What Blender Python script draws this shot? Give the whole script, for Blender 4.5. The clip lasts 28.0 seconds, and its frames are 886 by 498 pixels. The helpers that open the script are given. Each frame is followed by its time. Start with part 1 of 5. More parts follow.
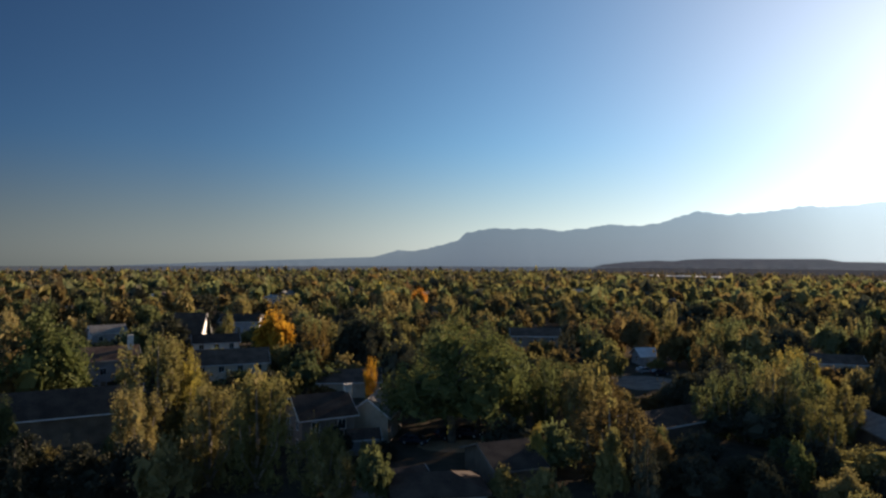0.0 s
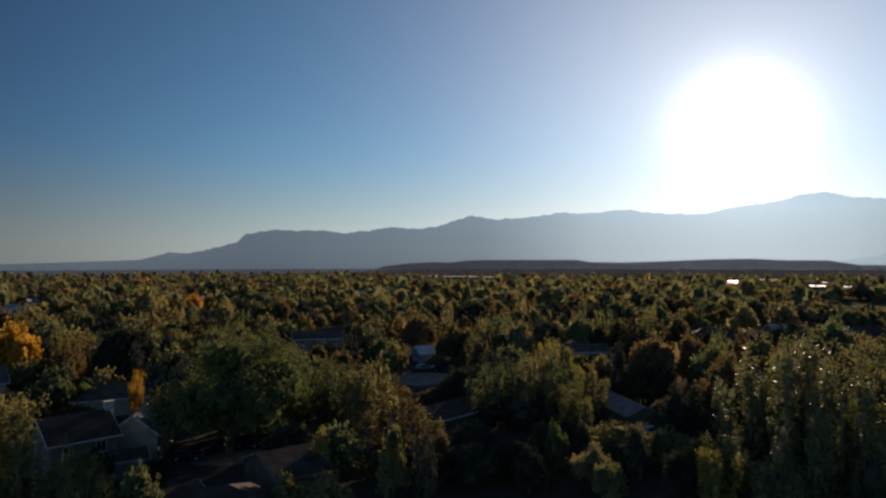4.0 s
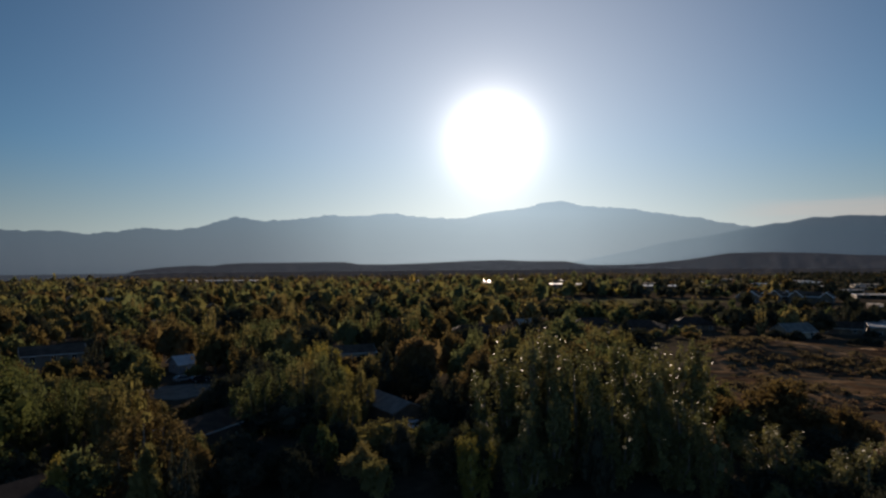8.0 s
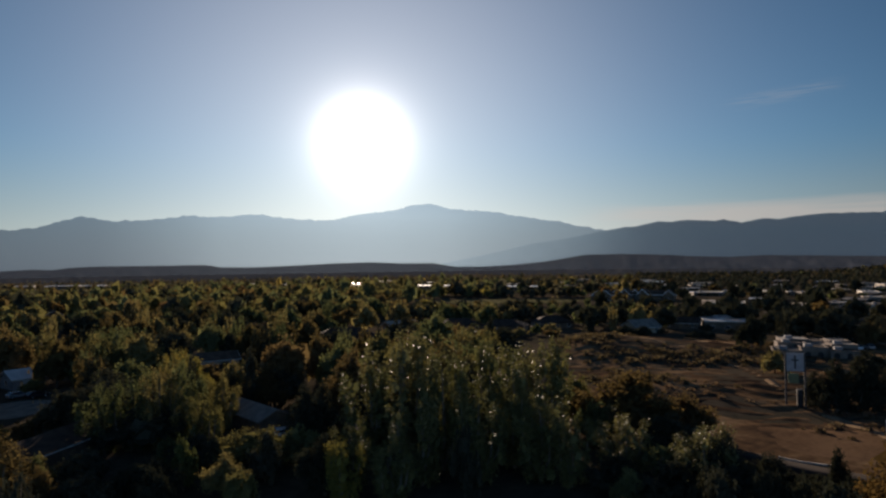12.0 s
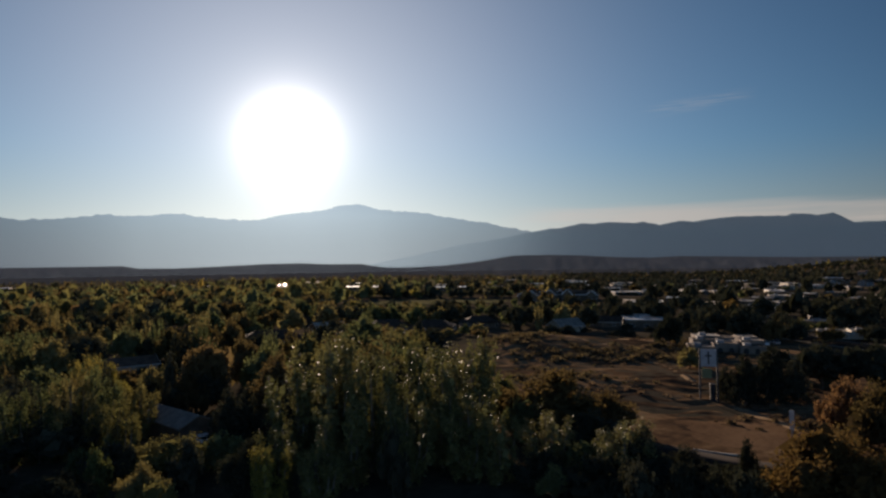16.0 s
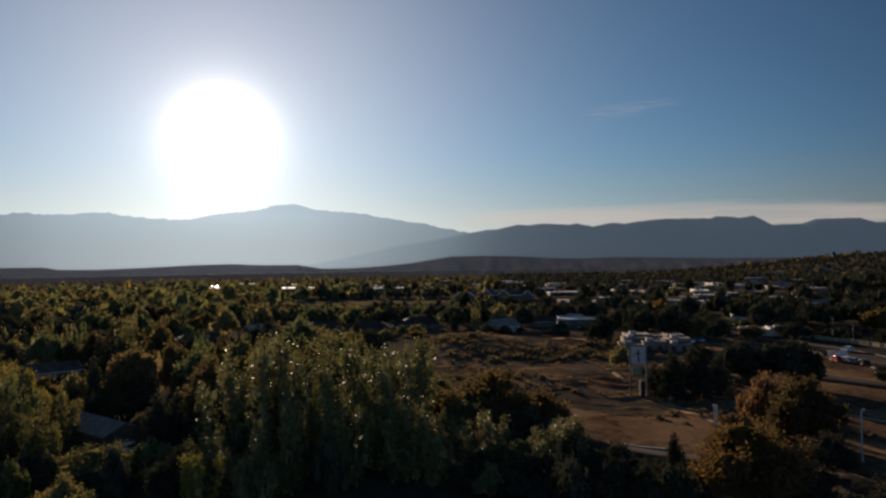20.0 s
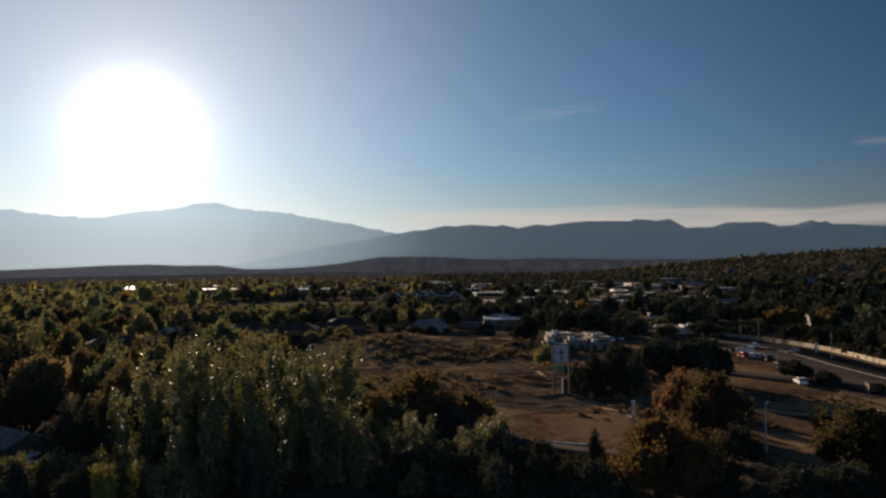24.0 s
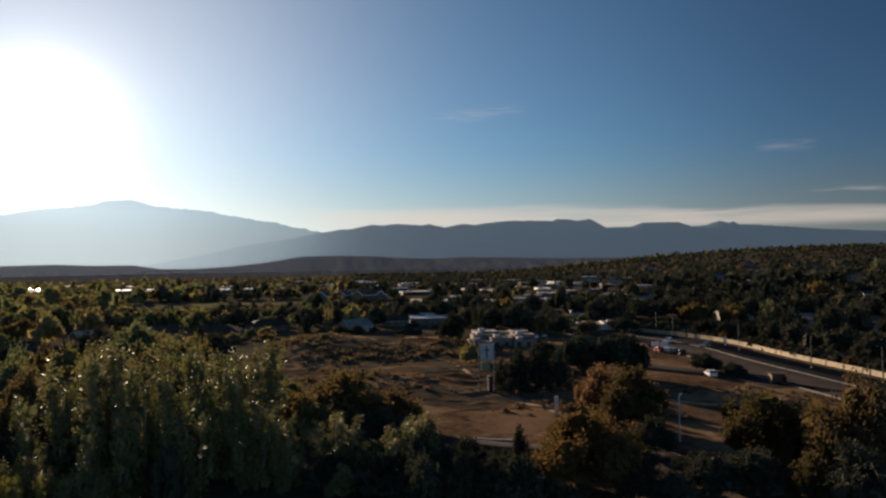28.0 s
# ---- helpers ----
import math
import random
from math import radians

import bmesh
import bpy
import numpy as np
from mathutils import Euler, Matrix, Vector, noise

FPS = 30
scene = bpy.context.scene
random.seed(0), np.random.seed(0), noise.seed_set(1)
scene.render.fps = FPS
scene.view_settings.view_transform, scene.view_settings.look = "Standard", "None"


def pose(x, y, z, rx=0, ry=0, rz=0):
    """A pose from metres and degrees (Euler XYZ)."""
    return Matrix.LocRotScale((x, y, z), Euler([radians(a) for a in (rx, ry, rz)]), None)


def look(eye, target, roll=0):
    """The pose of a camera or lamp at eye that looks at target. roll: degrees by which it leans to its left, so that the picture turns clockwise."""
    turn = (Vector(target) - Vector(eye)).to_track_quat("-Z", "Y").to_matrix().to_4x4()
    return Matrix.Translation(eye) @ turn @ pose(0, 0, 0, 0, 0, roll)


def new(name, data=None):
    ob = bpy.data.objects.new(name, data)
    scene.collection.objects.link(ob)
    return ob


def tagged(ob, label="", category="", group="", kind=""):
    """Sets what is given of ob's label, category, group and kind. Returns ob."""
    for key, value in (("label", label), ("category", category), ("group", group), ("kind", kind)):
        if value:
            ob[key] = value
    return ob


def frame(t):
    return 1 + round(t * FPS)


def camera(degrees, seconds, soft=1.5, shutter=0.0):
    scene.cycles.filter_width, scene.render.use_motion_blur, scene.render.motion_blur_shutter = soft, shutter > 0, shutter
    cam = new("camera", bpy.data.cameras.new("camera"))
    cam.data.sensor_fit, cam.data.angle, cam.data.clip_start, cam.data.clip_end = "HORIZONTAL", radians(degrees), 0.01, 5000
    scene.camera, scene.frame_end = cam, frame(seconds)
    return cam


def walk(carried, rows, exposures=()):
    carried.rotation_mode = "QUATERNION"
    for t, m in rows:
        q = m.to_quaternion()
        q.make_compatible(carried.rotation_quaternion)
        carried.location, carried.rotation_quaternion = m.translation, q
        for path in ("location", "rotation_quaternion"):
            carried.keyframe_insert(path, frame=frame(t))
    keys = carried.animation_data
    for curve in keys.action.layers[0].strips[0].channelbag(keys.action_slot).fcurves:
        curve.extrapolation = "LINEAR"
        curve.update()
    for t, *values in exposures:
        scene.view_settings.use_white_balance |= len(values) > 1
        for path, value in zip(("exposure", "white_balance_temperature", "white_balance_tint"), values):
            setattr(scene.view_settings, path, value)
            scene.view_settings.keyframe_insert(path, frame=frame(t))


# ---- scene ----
# ---- camera: it hovers 28 m over the ground and turns to the right ----
EYE = (0, 0, 28)
cam = camera(67.65, 28.0, soft=2.4)
PATH = [
    (0, pose(*EYE, 90.82, -0.24, 0.00)),
    (0.5, pose(*EYE, 90.87, -0.17, -3.02)),
    (1, pose(*EYE, 90.91, -0.14, -5.97)),
    (1.5, pose(*EYE, 90.93, -0.14, -8.76)),
    (2, pose(*EYE, 90.95, -0.18, -11.06)),
    (2.5, pose(*EYE, 90.97, -0.25, -12.68)),
    (4.5, pose(*EYE, 91.05, 0.19, -21.38)),
    (5, pose(*EYE, 91.08, 0.25, -24.46)),
    (5.5, pose(*EYE, 91.09, 0.28, -27.16)),
    (6, pose(*EYE, 91.10, 0.28, -29.59)),
    (6.5, pose(*EYE, 91.12, 0.29, -31.88)),
    (7, pose(*EYE, 91.13, 0.34, -34.09)),
    (7.5, pose(*EYE, 91.14, 0.41, -36.28)),
    (8, pose(*EYE, 91.14, 0.48, -38.46)),
    (8.5, pose(*EYE, 91.14, 0.52, -40.56)),
    (9, pose(*EYE, 91.15, 0.55, -42.46)),
    (9.5, pose(*EYE, 91.14, 0.59, -44.06)),
    (10, pose(*EYE, 91.13, 0.64, -45.41)),
    (10.5, pose(*EYE, 91.13, 0.71, -46.67)),
    (11, pose(*EYE, 91.15, 0.74, -47.82)),
    (11.5, pose(*EYE, 91.19, 0.74, -48.84)),
    (12, pose(*EYE, 91.21, 0.75, -49.74)),
    (12.5, pose(*EYE, 91.21, 0.77, -50.61)),
    (14.5, pose(*EYE, 91.20, 0.72, -53.71)),
    (15, pose(*EYE, 91.21, 0.75, -54.46)),
    (15.5, pose(*EYE, 91.21, 0.76, -55.19)),
    (16, pose(*EYE, 91.20, 0.79, -55.90)),
    (16.5, pose(*EYE, 91.19, 0.81, -56.60)),
    (17, pose(*EYE, 91.18, 0.81, -57.29)),
    (17.5, pose(*EYE, 91.18, 0.79, -57.97)),
    (18, pose(*EYE, 91.17, 0.76, -58.63)),
    (18.5, pose(*EYE, 91.17, 0.76, -59.30)),
    (19, pose(*EYE, 91.18, 0.82, -59.96)),
    (19.5, pose(*EYE, 91.19, 0.84, -60.62)),
    (20, pose(*EYE, 91.20, 0.81, -61.30)),
    (20.5, pose(*EYE, 91.20, 0.78, -62.03)),
    (21, pose(*EYE, 91.19, 0.75, -62.80)),
    (21.5, pose(*EYE, 91.17, 0.72, -63.58)),
    (23.5, pose(*EYE, 91.19, 0.74, -66.79)),
    (24, pose(*EYE, 91.18, 0.70, -67.59)),
    (24.5, pose(*EYE, 91.17, 0.67, -68.37)),
    (25, pose(*EYE, 91.15, 0.68, -69.17)),
    (25.5, pose(*EYE, 91.14, 0.72, -69.96)),
    (26, pose(*EYE, 91.12, 0.75, -70.73)),
    (26.5, pose(*EYE, 91.10, 0.76, -71.53)),
    (27, pose(*EYE, 91.06, 0.80, -72.35)),
    (27.5, pose(*EYE, 91.04, 0.85, -73.14)),
    (28, pose(*EYE, 91.02, 0.86, -73.94)),
]
EXPOSE = [(0, 1.60, 7200, 17), (1, 1.56, 7050, 12), (2, 1.42, 7100, 15), (4.5, 0.82, 7050, 18), (8, 0.54, 7000, 17), (12, 0.57, 7050, 17), (17, 0.63, 7250, 19), (21, 0.72, 7300, 19),
          (25, 0.90, 7350, 18), (28, 1.06, 7400, 17)]
walk(cam, PATH, EXPOSE)

# ---- light ----
SUN_AZ, SUN_EL = 42.9, 10.5          # degrees clockwise from +y, and up


def way(az, el=0.0):
    a, e = radians(az), radians(el)
    return Vector((math.sin(a) * math.cos(e), math.cos(a) * math.cos(e), math.sin(e)))


world = bpy.data.worlds.new("sky")
scene.world = world
world.use_nodes = True
wn, wl = world.node_tree.nodes, world.node_tree.links
wn.clear()


def wnode(kind, **sockets):
    n = wn.new(kind)
    for k, v in sockets.items():
        n.inputs[k].default_value = v
    return n


def wmath(op, a, b=None, clamp=False):
    n = wn.new("ShaderNodeMath")
    n.operation, n.use_clamp = op, clamp
    for i, v in enumerate((a, b)):
        if v is None:
            continue
        if isinstance(v, (int, float)):
            n.inputs[i].default_value = v
        else:
            wl.new(v, n.inputs[i])
    return n.outputs[0]


sky = wn.new("ShaderNodeTexSky")
sky.sky_type, sky.sun_disc = "NISHITA", False
sky.sun_elevation, sky.sun_rotation = radians(SUN_EL), radians(SUN_AZ)
sky.altitude, sky.air_density, sky.dust_density, sky.ozone_density = 1900, 1.0, 0.4, 3.2
coord = wn.new("ShaderNodeTexCoord")
# the bright ring of scattered light round the sun
dot = wn.new("ShaderNodeVectorMath")
dot.operation = "DOT_PRODUCT"
wl.new(coord.outputs["Generated"], dot.inputs[0])
dot.inputs[1].default_value = way(SUN_AZ, SUN_EL)
ring = wmath("MULTIPLY", wmath("SUBTRACT", 1.0, dot.outputs["Value"]), 1.0)
near = wmath("DIVIDE", 0.245, wmath("ADD", wmath("POWER", wmath("MULTIPLY", ring, 320.0), 1.5), 0.02))
wide = wmath("MULTIPLY", wmath("POWER", wmath("MAXIMUM", dot.outputs["Value"], 0.0), 15.0), 0.21)
glow_col = wn.new("ShaderNodeMix")
glow_col.data_type, glow_col.blend_type = "RGBA", "MULTIPLY"
glow_col.inputs["Factor"].default_value = 1.0
wl.new(near, glow_col.inputs["A"])
glow_col.inputs["B"].default_value = (0.97, 0.99, 0.97, 1)
veil_col = wn.new("ShaderNodeMix")
veil_col.data_type, veil_col.blend_type = "RGBA", "MULTIPLY"
veil_col.inputs["Factor"].default_value = 1.0
wl.new(wide, veil_col.inputs["A"])
veil_col.inputs["B"].default_value = (1.03, 1.0, 0.98, 1)
# a thin sheet of cloud low over the range and a few wisps above it
sep = wn.new("ShaderNodeSeparateXYZ")
wl.new(coord.outputs["Generated"], sep.inputs[0])
stretch = wn.new("ShaderNodeMapping")
stretch.inputs["Scale"].default_value = (2.2, 2.2, 34.0)
wl.new(coord.outputs["Generated"], stretch.inputs["Vector"])
puff = wn.new("ShaderNodeTexNoise")
puff.inputs["Scale"].default_value, puff.inputs["Detail"].default_value = 2.2, 4.0
wl.new(stretch.outputs[0], puff.inputs["Vector"])


def ramp_math(v, lo, hi):
    n = wn.new("ShaderNodeMapRange")
    n.interpolation_type = "SMOOTHSTEP"
    wl.new(v, n.inputs["Value"])
    n.inputs["From Min"].default_value, n.inputs["From Max"].default_value = lo, hi
    return n.outputs[0]


side = ramp_math(wmath("ADD", wmath("MULTIPLY", sep.outputs["X"], 0.906), wmath("MULTIPLY", sep.outputs["Y"], -0.423)), 0.56, 0.70)
bearing = wmath("ARCTAN2", sep.outputs["X"], sep.outputs["Y"])
sagging = wmath("ADD", sep.outputs["Z"], wmath("MULTIPLY", wmath("MAXIMUM", wmath("SUBTRACT", bearing, 1.42), 0.0), 0.035))
uneven = wmath("ADD", sagging, wmath("MULTIPLY", wmath("SUBTRACT", puff.outputs["Fac"], 0.5), 0.030))
low = wmath("MULTIPLY", ramp_math(sep.outputs["Z"], 0.036, 0.052), ramp_math(uneven, 0.084, 0.070))
cloud = wmath("MULTIPLY", wmath("MULTIPLY", low, side), wmath("ADD", wmath("MULTIPLY", ramp_math(puff.outputs["Fac"], 0.30, 0.62), 0.45), 0.5))
streak_map = wn.new("ShaderNodeMapping")
streak_map.inputs["Scale"].default_value = (5.0, 5.0, 90.0)
wl.new(coord.outputs["Generated"], streak_map.inputs["Vector"])
streaks = wn.new("ShaderNodeTexNoise")
streaks.inputs["Scale"].default_value, streaks.inputs["Detail"].default_value = 4.0, 6.0
wl.new(streak_map.outputs[0], streaks.inputs["Vector"])


def wisp(az0, el0, az1, el1, thick):
    """A thin streak of high cloud from one bearing and height to another."""
    a0, a1, z0, z1 = radians(az0), radians(az1), math.sin(radians(el0)), math.sin(radians(el1))
    line = wmath("ADD", wmath("MULTIPLY", bearing, (z1 - z0) / (a1 - a0)), z0 - a0 * (z1 - z0) / (a1 - a0))
    off = wmath("ABSOLUTE", wmath("SUBTRACT", sep.outputs["Z"], line))
    ends = wmath("MULTIPLY", ramp_math(bearing, a0, a0 + 0.35 * (a1 - a0)), ramp_math(bearing, a1, a1 - 0.25 * (a1 - a0)))
    return wmath("MULTIPLY", wmath("MULTIPLY", ends, ramp_math(off, math.sin(radians(thick)), 0.0)), ramp_math(streaks.outputs["Fac"], 0.36, 0.66))


wisps = wmath("ADD", wmath("ADD", wisp(72.2, 12.1, 82.0, 12.8, 0.8), wisp(99.0, 8.5, 104.0, 8.4, 0.6)), wmath("MULTIPLY", wisp(102.0, 5.0, 112.0, 4.7, 0.35), 2.0))
cover = wmath("ADD", wmath("MULTIPLY", cloud, 0.66), wmath("MULTIPLY", wisps, 0.13), True)
clouds = wn.new("ShaderNodeMix")
clouds.data_type = "RGBA"
wl.new(cover, clouds.inputs["Factor"])
scaled = wn.new("ShaderNodeMix")
scaled.data_type, scaled.blend_type = "RGBA", "MULTIPLY"
scaled.inputs["Factor"].default_value = 1.0
wl.new(sky.outputs[0], scaled.inputs["A"])
SKY = 0.043
scaled.inputs["B"].default_value = (0.755 * SKY, 1.0 * SKY, 1.01 * SKY, 1)
# clear air scatters least at right angles to the sun
first, second = ramp_math(dot.outputs["Value"], 0.90, 0.42), ramp_math(dot.outputs["Value"], 0.50, 0.02)
# unseen sky behind the camera is raised as fill for shaded sides
behind = ramp_math(dot.outputs["Value"], 0.0, -0.6)
channels = wn.new("ShaderNodeCombineColor")
for band, (fall, more) in zip(("Red", "Green", "Blue"), ((0.54, 0.22), (0.50, 0.20), (0.42, 0.17))):
    thin = wmath("SUBTRACT", wmath("SUBTRACT", 1.0, wmath("MULTIPLY", first, fall)), wmath("MULTIPLY", second, more))
    wl.new(wmath("ADD", thin, wmath("MULTIPLY", behind, 1.25)), channels.inputs[band])
deep_sky = wn.new("ShaderNodeMix")
deep_sky.data_type, deep_sky.blend_type = "RGBA", "MULTIPLY"
deep_sky.inputs["Factor"].default_value = 1.0
wl.new(scaled.outputs["Result"], deep_sky.inputs["A"])
wl.new(channels.outputs[0], deep_sky.inputs["B"])
# the air low over the land is greyed by dust
grey = wn.new("ShaderNodeRGBToBW")
wl.new(deep_sky.outputs["Result"], grey.inputs[0])
dusty = wn.new("ShaderNodeMix")
dusty.data_type, dusty.blend_type = "RGBA", "MULTIPLY"
dusty.inputs["Factor"].default_value = 1.0
wl.new(grey.outputs[0], dusty.inputs["A"])
dusty.inputs["B"].default_value = (0.86, 1.0, 1.05, 1)
hazed = wn.new("ShaderNodeMix")
hazed.data_type = "RGBA"
wl.new(wmath("MULTIPLY", ramp_math(sep.outputs["Z"], 0.18, 0.0), 0.80), hazed.inputs["Factor"])
wl.new(deep_sky.outputs["Result"], hazed.inputs["A"])
wl.new(dusty.outputs["Result"], hazed.inputs["B"])
wl.new(hazed.outputs["Result"], clouds.inputs["A"])
clouds.inputs["B"].default_value = (0.31, 0.298, 0.285, 1)
total = wn.new("ShaderNodeMix")
total.data_type, total.blend_type = "RGBA", "ADD"
total.inputs["Factor"].default_value = 1.0
wl.new(clouds.outputs["Result"], total.inputs["A"])
wl.new(glow_col.outputs["Result"], total.inputs["B"])
veiled = wn.new("ShaderNodeMix")
veiled.data_type, veiled.blend_type = "RGBA", "ADD"
veiled.inputs["Factor"].default_value = 1.0
wl.new(total.outputs["Result"], veiled.inputs["A"])
wl.new(veil_col.outputs["Result"], veiled.inputs["B"])
back = wnode("ShaderNodeBackground", Strength=1.0)
wl.new(veiled.outputs["Result"], back.inputs["Color"])
wout = wn.new("ShaderNodeOutputWorld")
wl.new(back.outputs[0], wout.inputs["Surface"])

sun_data = bpy.data.lights.new("sun", "SUN")
sun_data.energy, sun_data.angle, sun_data.color = 3.9, radians(0.53), (1.0, 0.84, 0.67)
sun = new("sun", sun_data)
sun.matrix_world = look(way(SUN_AZ, SUN_EL) * 300, (0, 0, 0))


# ---- materials ----
def material(name):
    m = bpy.data.materials.new(name)
    m.use_nodes = True
    t = m.node_tree
    return m, t.nodes, t.links, t.nodes["Principled BSDF"]


def rgb(c):
    return (c[0], c[1], c[2], 1)


def surface(name, a, b, rough=0.8, scale=1.0, fine=12.0, bump=0.3, metal=0.0, spec=0.4, wave=0.0, third=None):
    """Two colours mixed by noise at two scales, with a fine relief; wave adds courses that many to the metre up the wall."""
    m, n, l, p = material(name)
    tc = n.new("ShaderNodeTexCoord")
    big, small = n.new("ShaderNodeTexNoise"), n.new("ShaderNodeTexNoise")
    big.inputs["Scale"].default_value, big.inputs["Detail"].default_value = scale, 5
    small.inputs["Scale"].default_value, small.inputs["Detail"].default_value = fine, 3
    for q in (big, small):
        l.new(tc.outputs["Object"], q.inputs["Vector"])
    ramp = n.new("ShaderNodeValToRGB")
    ramp.color_ramp.elements[0].position, ramp.color_ramp.elements[1].position = 0.34, 0.66
    ramp.color_ramp.elements[0].color, ramp.color_ramp.elements[1].color = rgb(a), rgb(b)
    if third:
        e = ramp.color_ramp.elements.new(0.5)
        e.color = rgb(third)
    mixer = n.new("ShaderNodeMath")
    mixer.operation = "MULTIPLY_ADD"
    l.new(small.outputs["Fac"], mixer.inputs[0])
    mixer.inputs[1].default_value = 0.5
    half = n.new("ShaderNodeMath")
    half.operation = "MULTIPLY_ADD"
    l.new(big.outputs["Fac"], half.inputs[0])
    half.inputs[1].default_value, half.inputs[2].default_value = 1.0, -0.25
    l.new(half.outputs[0], mixer.inputs[2])
    l.new(mixer.outputs[0], ramp.inputs["Fac"])
    l.new(ramp.outputs[0], p.inputs["Base Color"])
    bn = n.new("ShaderNodeBump")
    bn.inputs["Strength"].default_value, bn.inputs["Distance"].default_value = bump, 0.05
    l.new(small.outputs["Fac"], bn.inputs["Height"])
    if wave:
        wv = n.new("ShaderNodeTexWave")
        wv.bands_direction, wv.wave_profile = "Z", "SAW"
        wv.inputs["Scale"].default_value = wave * 0.32
        l.new(tc.outputs["Object"], wv.inputs["Vector"])
        b2 = n.new("ShaderNodeBump")
        b2.inputs["Strength"].default_value, b2.inputs["Distance"].default_value = 0.5, 0.02
        l.new(wv.outputs["Fac"], b2.inputs["Height"])
        l.new(bn.outputs[0], b2.inputs["Normal"])
        bn = b2
    l.new(bn.outputs[0], p.inputs["Normal"])
    p.inputs["Roughness"].default_value, p.inputs["Metallic"].default_value = rough, metal
    p.inputs["Specular IOR Level"].default_value = spec
    return m


def leaf(name, a, b, glow=0.32, rough=0.8, spec=0.0):
    """Leaves: colour differs from leaf to leaf and from tree to tree; some light passes through."""
    m, n, l, p = material(name)
    geo, info = n.new("ShaderNodeNewGeometry"), n.new("ShaderNodeObjectInfo")
    mix = n.new("ShaderNodeMix")
    mix.data_type = "RGBA"
    l.new(geo.outputs["Random Per Island"], mix.inputs["Factor"])
    mix.inputs["A"].default_value, mix.inputs["B"].default_value = rgb(a), rgb(b)
    hsv = n.new("ShaderNodeHueSaturation")
    rng = n.new("ShaderNodeMapRange")
    l.new(info.outputs["Random"], rng.inputs["Value"])
    rng.inputs["To Min"].default_value, rng.inputs["To Max"].default_value = 0.75, 1.25
    l.new(rng.outputs[0], hsv.inputs["Value"])
    hue = n.new("ShaderNodeMapRange")
    l.new(info.outputs["Random"], hue.inputs["Value"])
    hue.inputs["To Min"].default_value, hue.inputs["To Max"].default_value = 0.515, 0.485
    l.new(hue.outputs[0], hsv.inputs["Hue"])
    l.new(mix.outputs["Result"], hsv.inputs["Color"])
    l.new(hsv.outputs[0], p.inputs["Base Color"])
    p.inputs["Roughness"].default_value = rough
    p.inputs["Specular IOR Level"].default_value = spec
    tr = n.new("ShaderNodeBsdfTranslucent")
    warm = n.new("ShaderNodeMix")
    warm.data_type, warm.blend_type = "RGBA", "MULTIPLY"
    warm.inputs["Factor"].default_value = 1.0
    l.new(hsv.outputs[0], warm.inputs["A"])
    warm.inputs["B"].default_value = (1.10, 1.14, 0.84, 1)
    l.new(warm.outputs["Result"], tr.inputs["Color"])
    ms = n.new("ShaderNodeMixShader")
    ms.inputs[0].default_value = glow
    l.new(p.outputs[0], ms.inputs[1])
    l.new(tr.outputs[0], ms.inputs[2])
    l.new(ms.outputs[0], n["Material Output"].inputs["Surface"])
    return m


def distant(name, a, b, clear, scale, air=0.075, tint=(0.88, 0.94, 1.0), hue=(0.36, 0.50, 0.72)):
    """Far land with the haze of many kilometres of air put into it: a faint blue glow, and part of the sky behind shows
    through.
    """
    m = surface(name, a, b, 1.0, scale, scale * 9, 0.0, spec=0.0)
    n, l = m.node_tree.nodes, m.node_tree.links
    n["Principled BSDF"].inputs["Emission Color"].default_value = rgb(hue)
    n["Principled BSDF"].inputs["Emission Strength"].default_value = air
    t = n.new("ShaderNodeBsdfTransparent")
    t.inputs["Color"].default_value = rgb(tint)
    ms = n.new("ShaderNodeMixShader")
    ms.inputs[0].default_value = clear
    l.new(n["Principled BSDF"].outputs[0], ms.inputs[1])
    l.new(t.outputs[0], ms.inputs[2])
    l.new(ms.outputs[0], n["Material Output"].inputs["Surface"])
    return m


LEAF = {
    "green": leaf("leaf_green", (0.088, 0.100, 0.052), (0.150, 0.155, 0.073)),
    "olive": leaf("leaf_olive", (0.148, 0.131, 0.060), (0.231, 0.191, 0.080)),
    "yellow": leaf("leaf_yellow", (0.253, 0.205, 0.071), (0.383, 0.283, 0.082)),
    "gold": leaf("leaf_gold", (0.138, 0.092, 0.042), (0.205, 0.132, 0.054)),
    "orange": leaf("leaf_orange", (0.36, 0.18, 0.030), (0.47, 0.255, 0.040)),
    "rust": leaf("leaf_rust", (0.135, 0.086, 0.046), (0.190, 0.116, 0.058)),
    "brown": leaf("leaf_brown", (0.112, 0.080, 0.042), (0.166, 0.116, 0.055)),
    # dark foliage, lowered further to carry the dimmer light on the right
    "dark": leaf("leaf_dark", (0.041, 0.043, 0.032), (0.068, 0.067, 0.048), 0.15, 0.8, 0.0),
    # darkened copies of brown and gold, carrying the dimmer light on the right
    "umber": leaf("leaf_umber", (0.075, 0.056, 0.030), (0.112, 0.080, 0.040)),
    "russet": leaf("leaf_russet", (0.100, 0.064, 0.030), (0.150, 0.092, 0.038)),
    # greyed leaf colour that carries the haze over far trees
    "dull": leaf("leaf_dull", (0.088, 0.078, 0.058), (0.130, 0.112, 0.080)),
    "deep": leaf("leaf_deep_green", (0.058, 0.074, 0.032), (0.112, 0.122, 0.048), 0.24),
    "gloss": leaf("leaf_glossy", (0.118, 0.114, 0.054), (0.200, 0.180, 0.076), 0.24, 0.5, 0.055),
}
BARK = surface("bark", (0.06, 0.045, 0.032), (0.15, 0.12, 0.09), 0.9, 1.5, 9, 0.6)
